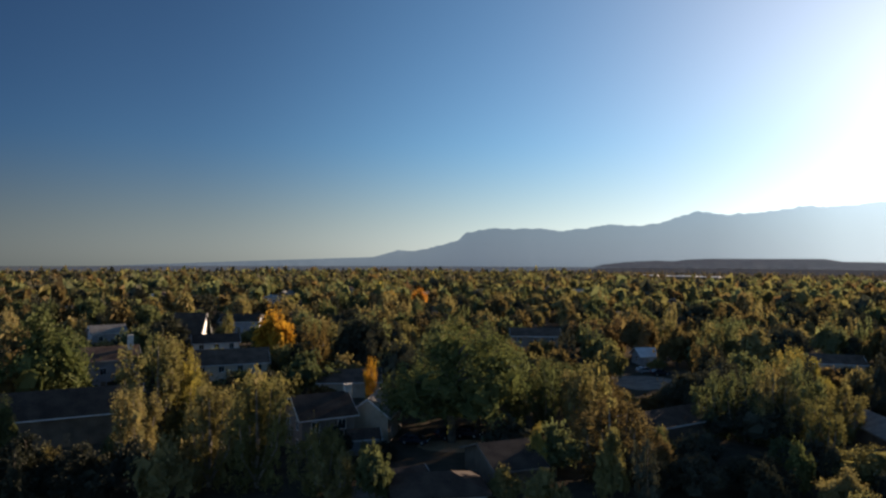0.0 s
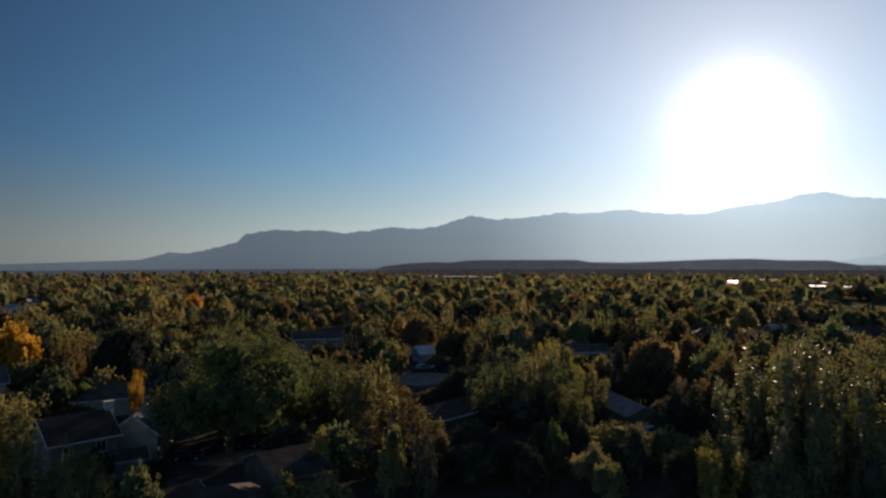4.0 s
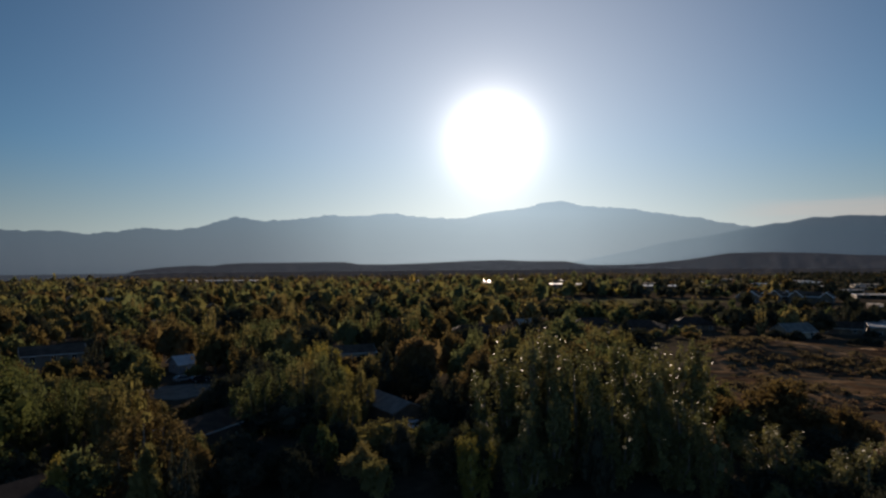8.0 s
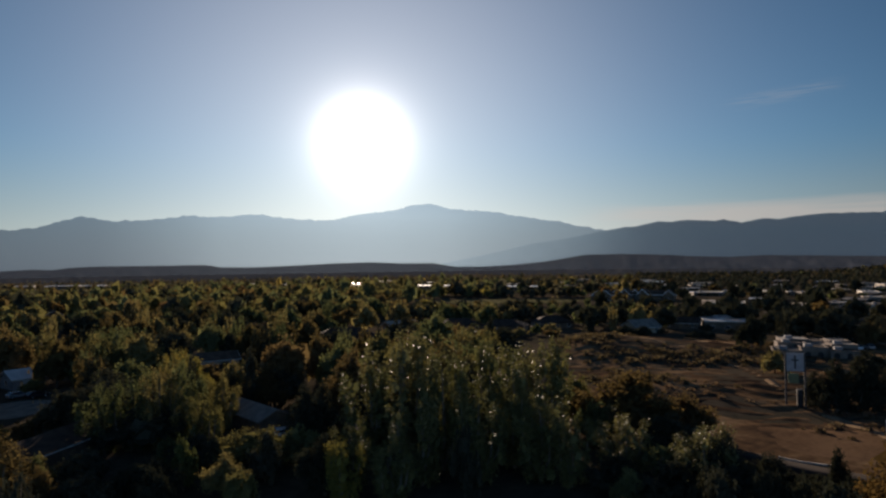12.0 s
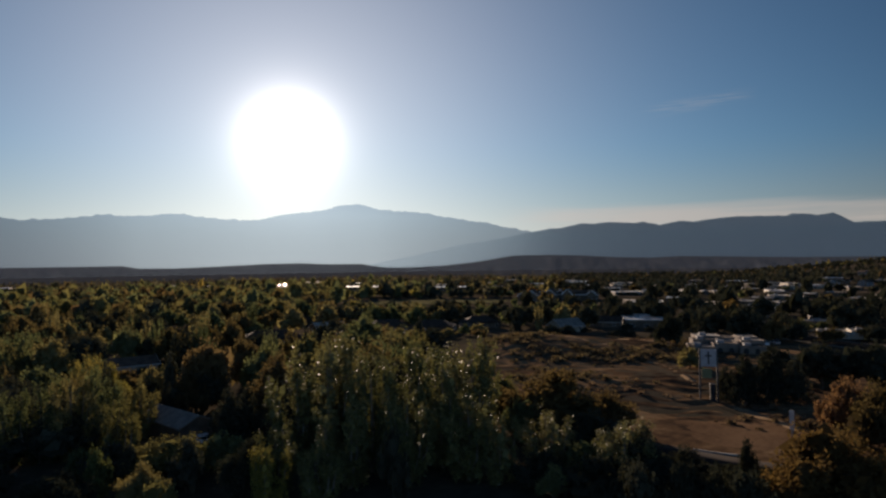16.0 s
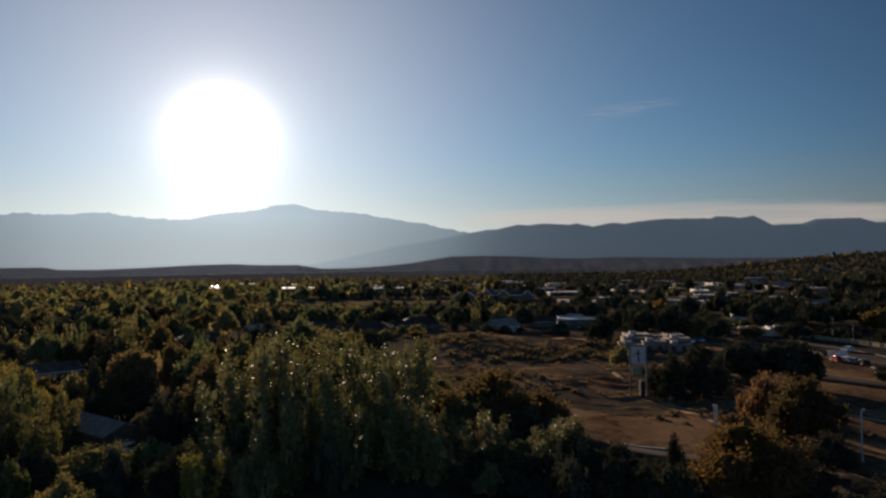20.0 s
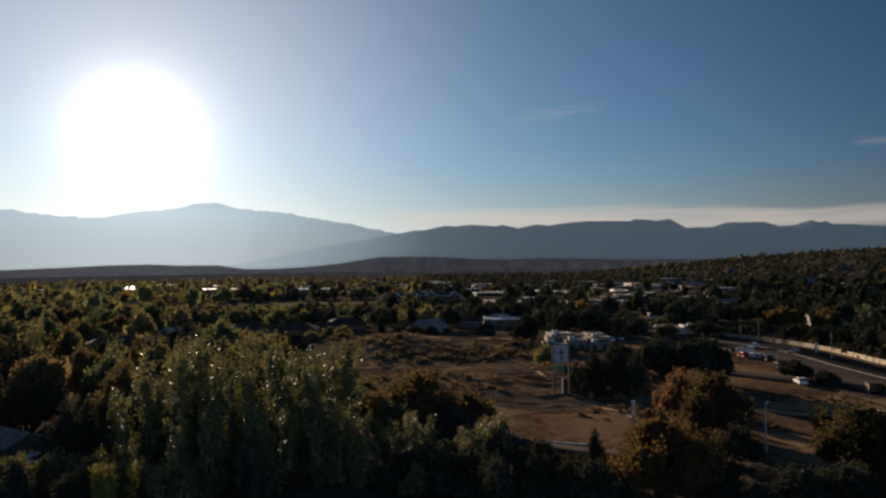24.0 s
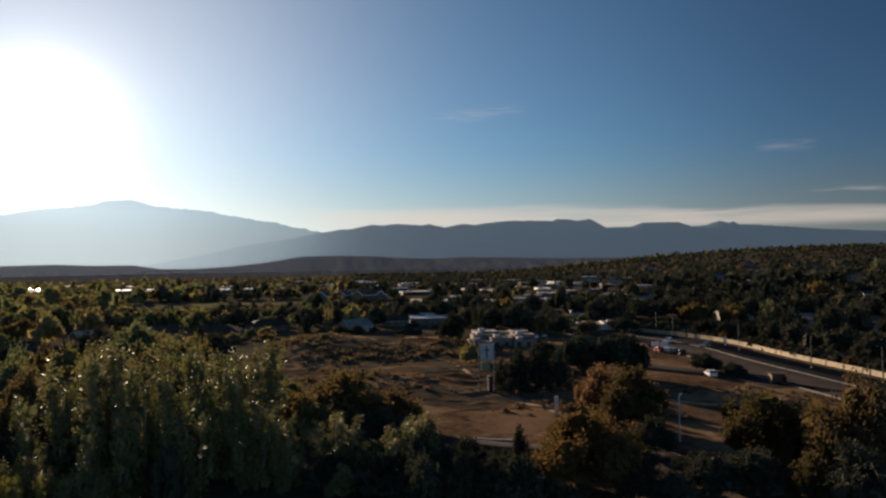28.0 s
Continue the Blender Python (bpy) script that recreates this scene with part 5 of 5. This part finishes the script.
box(bm, -0.35, 0.35, -0.12, 0.12, 0.9, 4.0, 0.03)
part("board", bm, TRIM, pillar)
bm = bmesh.new()
box(bm, -0.14, 0.14, -0.08, 0.08, -0.3, 0.9)
part("stem", bm, CONCRETE, pillar)

for q in ((91.6, 212), (92.3, 211)):
    bp = at(*q)
    bp.z = land_at(bp)
    board = thing("notice_board", bp, -q[0] + 10, "low white board on two short posts beside the lot", "sign", "white boards by the lot")
    bm = bmesh.new()
    box(bm, -1.1, 1.1, -0.06, 0.06, 0.7, 2.3, 0.02)
    part("board", bm, TRIM, board)
    for x in (-0.9, 0.9):
        bm = bmesh.new()
        box(bm, x - 0.06, x + 0.06, 0.062, 0.16, -0.3, 2.2)
        part("post", bm, WOOD, board)
sg = at(96.9, 223)
sg.z = land_at(sg)
road_sign = thing("road_sign", sg, -96, "white roadside sign on a slim steel post before the wall", "sign")
bm = bmesh.new()
tube(bm, (0, 0, -0.4), (0, 0, 3.2), 0.06, 0.05, 8)
part("post", bm, METAL, road_sign)
bm = bmesh.new()
box(bm, -0.5, 0.5, -0.10, -0.06, 2.2, 3.3, 0.015)
part("plate", bm, TRIM, road_sign)
bm = bmesh.new()
box(bm, -0.55, 0.55, -0.10, -0.06, 1.3, 2.0, 0.015)
part("lower_plate", bm, TRIM, road_sign)

kp = at(100.6, 163)
kp.z = land_at(kp)
kiosk = thing("bus_shelter", kp, -100 + 20, "small brown wooden shelter beside the road", "shelter")
bm = bmesh.new()
box(bm, -1.6, 1.6, 0.9, 1.0, 0, 2.1)
part("back_panel", bm, WOOD, kiosk)
for x in (-1.6, 1.5):
    bm = bmesh.new()
    box(bm, x, x + 0.1, -0.9, 0.9, 0, 2.1)
    part("side_panel", bm, WOOD, kiosk)
bm = bmesh.new()
prism(bm, [(-1.2, 2.1), (1.2, 2.25), (1.2, 2.4), (-1.2, 2.25)], "x", -1.9, 1.9)
part("roof", bm, ROOF["brown"], kiosk)
bm = bmesh.new()
box(bm, -1.3, 1.3, 0.4, 0.85, 0.42, 0.5)
part("bench", bm, WOOD, kiosk)


def car(az, d, turn, paint, label, van=False):
    p = at(az, d)
    p.z = land_at(p) + 0.14
    c = thing("van" if van else "car", p, turn, label, "van" if van else "car", "parked vehicles")
    L, W, H = (2.5, 0.95, 1.95) if van else (2.2, 0.88, 1.45)
    shape = ([(-L, 0.35), (L, 0.35), (L, 0.95), (L - 0.9, 1.12), (L - 1.55, H), (-L + 0.15, H), (-L, 1.0)] if van else
             [(-L, 0.32), (L, 0.32), (L, 0.72), (L - 1.15, 0.92), (L - 1.9, H), (-L + 0.9, H), (-L + 0.25, 0.98), (-L, 0.9)])
    bm = bmesh.new()
    prism(bm, shape, "y", -W, W)
    bmesh.ops.bevel(bm, geom=list(bm.edges), offset=0.07, segments=2, affect="EDGES")
    part("body", bm, CAR[paint], c)
    for s in (-1, 1):
        bm = bmesh.new()
        if van:
            prism(bm, [(L - 1.1, 1.15), (L - 1.6, H - 0.2), (-L + 0.35, H - 0.2), (-L + 0.3, 1.15)], "y", s * W - 0.01 + 0.01 * s, s * W + 0.01 + 0.01 * s)
        else:
            prism(bm, [(L - 1.3, 0.95), (L - 1.95, H - 0.12), (-L + 0.95, H - 0.12), (-L + 0.5, 0.98)], "y", s * W - 0.01 + 0.01 * s, s * W + 0.01 + 0.01 * s)
        part("side_window", bm, GLASS, c)
    for e, (x0, z0, x1, z1) in ((1, (L - 0.92, 1.16, L - 1.52, H - 0.1) if van else (L - 1.2, 0.96, L - 1.86, H - 0.06)),
                                (-1, (-L + 0.02, 1.1, -L + 0.13, H - 0.2) if van else (-L + 0.3, 1.02, -L + 0.86, H - 0.06))):
        bm = bmesh.new()
        k = 0.05 * e
        prism(bm, [(x0, z0), (x0 + k, z0 + 0.02), (x1 + k, z1 + 0.02), (x1, z1)], "y", -W + 0.14, W - 0.14)
        part("windscreen" if e > 0 else "rear_window", bm, GLASS, c)
        for s in (-1, 1):
            bm = bmesh.new()
            box(bm, e * L - 0.04 + 0.01 * e, e * L + 0.04 + 0.01 * e, s * (W - 0.2) - 0.14, s * (W - 0.2) + 0.14, 0.62, 0.78)
            part("headlight" if e > 0 else "tail_light", bm, TRIM if e > 0 else CAR["red"], c)
    for x in (-L + 0.85, L - 0.85):
        for s in (-1, 1):
            bm = bmesh.new()
            tube(bm, (x, s * (W - 0.2), 0.33), (x, s * (W + 0.03), 0.33), 0.33, 0.33, 14)
            w = part("wheel", bm, RUBBER, c)
            bm = bmesh.new()
            tube(bm, (x, s * (W + 0.01), 0.33), (x, s * (W + 0.05), 0.33), 0.2, 0.18, 10)
            part("rim", bm, METAL, w)
    return c


car(95.8, 167, 12, "white", "white car parked on a side lane below the road")
for q in ((84.0, 190, "silver"), (84.4, 186, "white"), (83.8, 181, "dark"), (84.6, 178, "silver"), (92.4, 206, "white"), (92.9, 205, "silver"), (93.5, 203, "dark"),
          (91.9, 207, "red"), (81.6, 236, "white"), (82.4, 240, "silver")):
    car(q[0], q[1], far_rng.uniform(20, 50), q[2], q[2] + " car parked beside the church hall")
for q in ((92.6, 229, "white"), (95.4, 221, "silver")):
    car(q[0], q[1], 150, q[2], q[2] + " car on the wide road along the tan wall")
for q in ((17.0, 170, "silver"), (18.2, 168, "dark"), (0.6, 103, "dark"), (2.2, 104, "dark"), (-2.4, 100, "dark"), (36.1, 111, "white")):
    car(q[0], q[1], far_rng.uniform(-30, 40), q[2], q[2] + " car parked in a yard under trees")


# ---- scattered trees of the town ----
GABLE = at(-20.6, 226)


def open_ground(x, y, az, d, r):
    """True where a scattered tree may stand."""
    gx, gy = x - GABLE.x, y - GABLE.y
    along, across = gx * 0.68 + gy * 0.73, abs(gx * 0.73 - gy * 0.68)
    if -4 < along < 62 and across < 9:
        return False
    if 15 < az < 21 and 128 < d < 176:
        return False
    if 55 < az < 112 and 97 < d < 240:
        return False
    if 84 < az < 125 and d < 340:
        v = min((Vector((x, y, 0)) - Vector((q.x, q.y, 0))).length for q in WALL_LINE[::3])
        if d < 320 * (1 - (az - 84) / 60) and v > 6:
            inside = d < min(WALL_LINE, key=lambda q: abs(math.degrees(math.atan2(q.x, q.y)) - az)).length
            if inside:
                return False
        if v < 6:
            return False
    return True


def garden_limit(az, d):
    """The greatest tree height here that leaves the listed houses in the camera's view."""
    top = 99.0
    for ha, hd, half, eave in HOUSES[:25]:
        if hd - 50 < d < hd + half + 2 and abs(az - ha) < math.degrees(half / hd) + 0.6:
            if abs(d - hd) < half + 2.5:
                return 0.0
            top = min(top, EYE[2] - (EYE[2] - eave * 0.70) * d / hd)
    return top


scatter = random.Random(21)
MID = ["olive"] * 8 + ["green"] * 7 + ["dark"] * 5 + ["brown"] * 4
JOINED = {}


def scatter_tree(az, d, w, limit, far, colours=MID, near=1):
    """A tree of the town where there is room for it; far ones are kept for the joined woods."""
    p = at(az, d)
    if not open_ground(p.x, p.y, az, d, w):
        return 0
    if any((p.x - x) ** 2 + (p.y - y) ** 2 < (0.52 * (q + w / 2)) ** 2 for x, y, q in STAND):
        return 0
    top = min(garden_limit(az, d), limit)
    # near trees here take dark leaves in place of deep shade
    if 19 < az < 30 and d < 98:
        colours = ["dark", "dark", "deep"]
    # these caps keep yard, office, gold trees and meadow in the camera's view
    if 35 < az < 37 and d < 112:
        top = min(top, 2.5)
    if 14.5 < az < 20.5 and 95 < d < 146:
        top = min(top, EYE[2] * (1 - d / 146) + 0.5)
    if 91 < az < 100 and 250 < d < 302:
        top = min(top, 3.0)
    if 70 < az < 75.5 and 225 < d < 292:
        top = min(top, 2.4)
    if 46 < az < 71 and d > 240:
        top = min(top, EYE[2] - (EYE[2] - 1.5) * d / 440)
    kind = scatter.choices(["broad", "oak", "poplar", "cedar"], [6, 1.5, 3, 1.5])[0]
    h = {"broad": scatter.uniform(0.75, 1.0) * w + 1.5, "oak": 0.75 * w, "poplar": scatter.uniform(9, 13), "cedar": scatter.uniform(7, 12)}[kind]
    if kind in ("poplar", "cedar"):
        w *= 0.62
    if h > top:
        if top < 2.0:
            return 0
        kind, h, w = "oak", top, min(w, top * 2.0)
    # dark leaves by bearing imitate weaker light to the right
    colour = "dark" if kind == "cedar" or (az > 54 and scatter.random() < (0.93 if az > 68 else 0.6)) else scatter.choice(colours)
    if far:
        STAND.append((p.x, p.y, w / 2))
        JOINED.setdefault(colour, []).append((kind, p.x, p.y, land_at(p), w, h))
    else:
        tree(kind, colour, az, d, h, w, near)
    return 1


# near fill in dark leaf colours, standing in for shade low in view
count = tries = 0
while count < 42 and tries < 3000:
    tries += 1
    d = scatter.uniform(74, 112)
    az = scatter.uniform(-37, 110)
    low = 15.6 if az > 58 else 13.2
    if az > 58 and d > 97:
        continue
    count += scatter_tree(az, d, scatter.uniform(4.5, 9), EYE[2] - d * math.tan(radians(low)), False, ["dark", "dark", "olive", "green"], 1)
count = tries = 0
while count < 46 and tries < 4000:
    tries += 1
    d = scatter.uniform(72, 97)
    count += scatter_tree(scatter.uniform(70, 112), d, scatter.uniform(4.5, 8), EYE[2] - d * math.tan(radians(15.8)), False, ["dark"], 1)
count = tries = 0
while count < 225 and tries < 5000:
    tries += 1
    count += scatter_tree(scatter.uniform(-40, 114), math.sqrt(scatter.uniform(108 ** 2, 212 ** 2)), scatter.uniform(7, 13.5), 99, False)
count = tries = 0
while count < 600 and tries < 9000:
    tries += 1
    count += scatter_tree(scatter.uniform(-40, 114), math.sqrt(scatter.uniform(205 ** 2, 352 ** 2)), scatter.uniform(7, 13), 99, True)
for colour, rows in JOINED.items():
    vs, fs, base = [], [], 0
    for kind, x, y, z, w, h in rows:
        crown = prototype(kind, 0, scatter.randrange(3))[2]
        co = np.empty(len(crown.vertices) * 3, np.float32)
        crown.vertices.foreach_get("co", co)
        co = co.reshape(-1, 3) * (w / TREE_SIZE[kind][1], w / TREE_SIZE[kind][1], h / TREE_SIZE[kind][0]) + (x, y, z)
        vs.append(co)
        fc = np.empty(len(crown.loops), np.int32)
        crown.loops.foreach_get("vertex_index", fc)
        fs.append(fc.reshape(-1, 4) + base)
        base += len(co)
    tagged(new("street_trees", mesh_of("street_trees", np.concatenate(vs), np.concatenate(fs), LEAF[colour])),
           "rows of " + COLOUR_WORDS[colour] + " trees between the houses", "trees", kind="stuff")


# ---- far woods: joined clumps, one object a colour ----
def woods(name, colour, spots, cards, size, label):
    rng = np.random.default_rng(len(spots) + cards)
    n = len(spots)
    x, y, w, h = spots.T
    u = rng.normal(size=(n, cards, 3))
    u /= np.linalg.norm(u, axis=2)[..., None]
    bulge = rng.normal(size=(2, n, 3)) * 2.2
    phase = rng.uniform(0, 6.28, (2, n, 1))

    def uneven(q):
        """How far a crown swells out in each direction, tree by tree."""
        return 1 + 0.20 * np.sin((q * bulge[0][:, None]).sum(-1) + phase[0]) + 0.17 * np.sin(1.7 * (q * bulge[1][:, None]).sum(-1) + phase[1])
    u *= (uneven(u) * rng.uniform(0.86, 1.12, (n, cards)))[..., None]
    z0 = land(x, y)
    c = np.stack([x[:, None] + u[..., 0] * w[:, None] * 0.5, y[:, None] + u[..., 1] * w[:, None] * 0.5,
                  (z0 + 0.55 * h)[:, None] + u[..., 2] * h[:, None] * 0.45], -1).reshape(-1, 3)
    v, f = leaf_cards(c, size, rng)
    bv, bf = inner_sprays(np.stack([x, y, z0 + 0.50 * h], 1), np.stack([w, w, h], 1) * 0.5, 20 if cards > 20 else 10 if cards > 8 else 4, rng, 0.70)
    v, f = np.concatenate([v, bv]), np.concatenate([f, bf + len(v)])
    ob = new(name, mesh_of(name, v, f, LEAF[colour]))
    return tagged(ob, label, "trees", kind="stuff")


wood_rng = np.random.default_rng(33)


def spots_in(n, r0, r1, a0, a1, w0, w1, clear=True):
    az = wood_rng.uniform(a0, a1, n)
    r = np.sqrt(wood_rng.uniform(r0 ** 2, r1 ** 2, n))
    keep = np.ones(n, bool)
    if clear:
        for ha, hd, half, eave in HOUSES:
            if hd > 300:
                keep &= ~((np.abs(az - ha) < np.degrees(half / hd) + 0.25) & (r > hd * 0.86) & (r < hd + 12))
        keep &= ~((az > 47) & (az < 62.5) & (r > 425) & (r < 520))
        keep &= ~((az > 60) & (az < 90) & (r < 820) & (wood_rng.uniform(0, 1, n) < 0.5))
    az, r = az[keep], r[keep]
    w = wood_rng.uniform(w0, w1, len(r))
    h = w * np.where(wood_rng.uniform(0, 1, len(r)) < 0.3, wood_rng.uniform(1.1, 1.6, len(r)), wood_rng.uniform(0.7, 1.05, len(r)))
    if clear:
        # shrunk so the far meadow and school show from the camera
        kept_low = ((az > 46) & (az < 63) & (r > 340) & (r < 445)) | ((az > 61) & (az < 71) & (r > 380) & (r < 478))
        w, h = np.where(kept_low, w * 0.55, w), np.where(kept_low, h * 0.42, h)
    return np.stack([r * np.sin(np.radians(az)), r * np.cos(np.radians(az)), w, h], 1)


def split(spots, weights):
    pick = wood_rng.choice(len(weights), len(spots), p=np.array(list(weights.values())) / sum(weights.values()))
    return {k: spots[pick == i] for i, k in enumerate(weights)}


# the dull share greys these far trees in place of haze
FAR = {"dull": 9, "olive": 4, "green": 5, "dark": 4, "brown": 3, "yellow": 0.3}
MIXED = {"olive": 8, "green": 9, "dark": 5, "brown": 4, "gold": 0.5, "yellow": 0.4, "rust": 0.2}
# mixes darkened by bearing for backlit and dimmer slopes
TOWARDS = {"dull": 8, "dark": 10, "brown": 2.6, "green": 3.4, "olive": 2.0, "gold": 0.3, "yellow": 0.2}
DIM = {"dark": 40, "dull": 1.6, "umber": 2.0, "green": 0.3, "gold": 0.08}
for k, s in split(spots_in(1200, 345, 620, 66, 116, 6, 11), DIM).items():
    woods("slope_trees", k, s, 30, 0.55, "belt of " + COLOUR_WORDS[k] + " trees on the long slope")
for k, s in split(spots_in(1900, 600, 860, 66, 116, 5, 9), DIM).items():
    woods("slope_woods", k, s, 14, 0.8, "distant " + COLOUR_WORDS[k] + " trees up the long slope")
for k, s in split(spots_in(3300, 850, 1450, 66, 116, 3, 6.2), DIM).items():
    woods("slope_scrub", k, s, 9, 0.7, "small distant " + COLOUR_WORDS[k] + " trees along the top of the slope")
for k, s in split(spots_in(300, 345, 620, 54, 66, 6, 11.5), TOWARDS).items():
    woods("valley_trees", k, s, 30, 0.55, "belt of " + COLOUR_WORDS[k] + " trees round the far school")
for k, s in split(spots_in(420, 600, 980, 54, 66, 5, 10), TOWARDS).items():
    woods("valley_woods", k, s, 14, 0.8, "distant " + COLOUR_WORDS[k] + " trees below the table hills")
for k, s in split(spots_in(2250, 345, 620, -42, 54, 6, 11.5), MIXED).items():
    woods("town_trees", k, s, 30, 0.55, "belt of " + COLOUR_WORDS[k] + " trees between far houses")
for k, s in split(np.concatenate([spots_in(2400, 600, 1180, -42, 11, 6, 11), spots_in(1500, 600, 980, 11, 54, 5, 10)]), FAR).items():
    woods("far_woods", k, s, 14, 0.8, "distant " + COLOUR_WORDS[k] + " trees over the valley floor")
for k, s in split(np.concatenate([spots_in(850, 1180, 1700, -42, 13, 5, 9, False), spots_in(520, 1180, 1700, 82, 118, 5, 9, False)]), {"dark": 6, "brown": 3, "olive": 3}).items():
    woods("hill_woods", k, s, 4, 1.2, "dark scrub and pines towards the distant hills")
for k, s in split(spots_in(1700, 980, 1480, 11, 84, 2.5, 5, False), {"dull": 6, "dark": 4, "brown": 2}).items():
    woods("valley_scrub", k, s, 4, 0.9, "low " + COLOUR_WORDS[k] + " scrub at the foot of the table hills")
for k, s in split(spots_in(700, 120, 700, 118, 318, 7, 12, False), {"olive": 3, "green": 3, "dark": 3}).items():
    woods("woods_behind", k, s, 14, 1.6, "trees of the town on the other side")

# ---- scrub on the dry slope ----
def scrub(name, n, a0, a1, r0, r1, label, big=1.0):
    rng = np.random.default_rng(n)
    az, r = rng.uniform(a0, a1, n), np.sqrt(rng.uniform(r0 ** 2, r1 ** 2, n))
    x, y = r * np.sin(np.radians(az)), r * np.cos(np.radians(az))
    patchy = np.sin(x * 0.11 + 1.3 * np.sin(y * 0.09)) + np.sin(y * 0.13 + 1.7 * np.sin(x * 0.07)) + rng.normal(size=n) * 0.6
    x, y, n = x[patchy > 0.5], y[patchy > 0.5], int((patchy > 0.5).sum())
    s = big * (0.35 + 1.6 * rng.uniform(0, 1, n) ** 1.8)
    k = 44
    u = rng.normal(size=(n, k, 3))
    u /= np.linalg.norm(u, axis=2)[..., None]
    u *= rng.uniform(0.8, 1.1, (n, k, 1))
    c = np.stack([x[:, None] + u[..., 0] * s[:, None], y[:, None] + u[..., 1] * s[:, None], (land(x, y) + 0.1)[:, None] + np.abs(u[..., 2]) * 0.62 * s[:, None]], -1).reshape(-1, 3)
    v, f = leaf_cards(c, 0.20, rng)
    bv, bf = inner_sprays(np.stack([x, y, land(x, y) + 0.15 * s], 1), np.stack([s, s, 0.7 * s], 1), 12, rng)
    v, f = np.concatenate([v, bv]), np.concatenate([f, bf + len(v)])
    return tagged(new(name, mesh_of(name, v, f, SCRUB)), label, "scrub", kind="stuff")


scrub("sage_scrub", 1250, 59, 76, 150, 236, "dry sage and scrub oak bushes on the slope", 1.25)
scrub("slope_weeds", 700, 68, 82, 140, 210, "low dry tufts along the bare slope", 0.62)
scrub("verge_scrub", 260, 78, 106, 120, 165, "low dry weeds on the open ground")
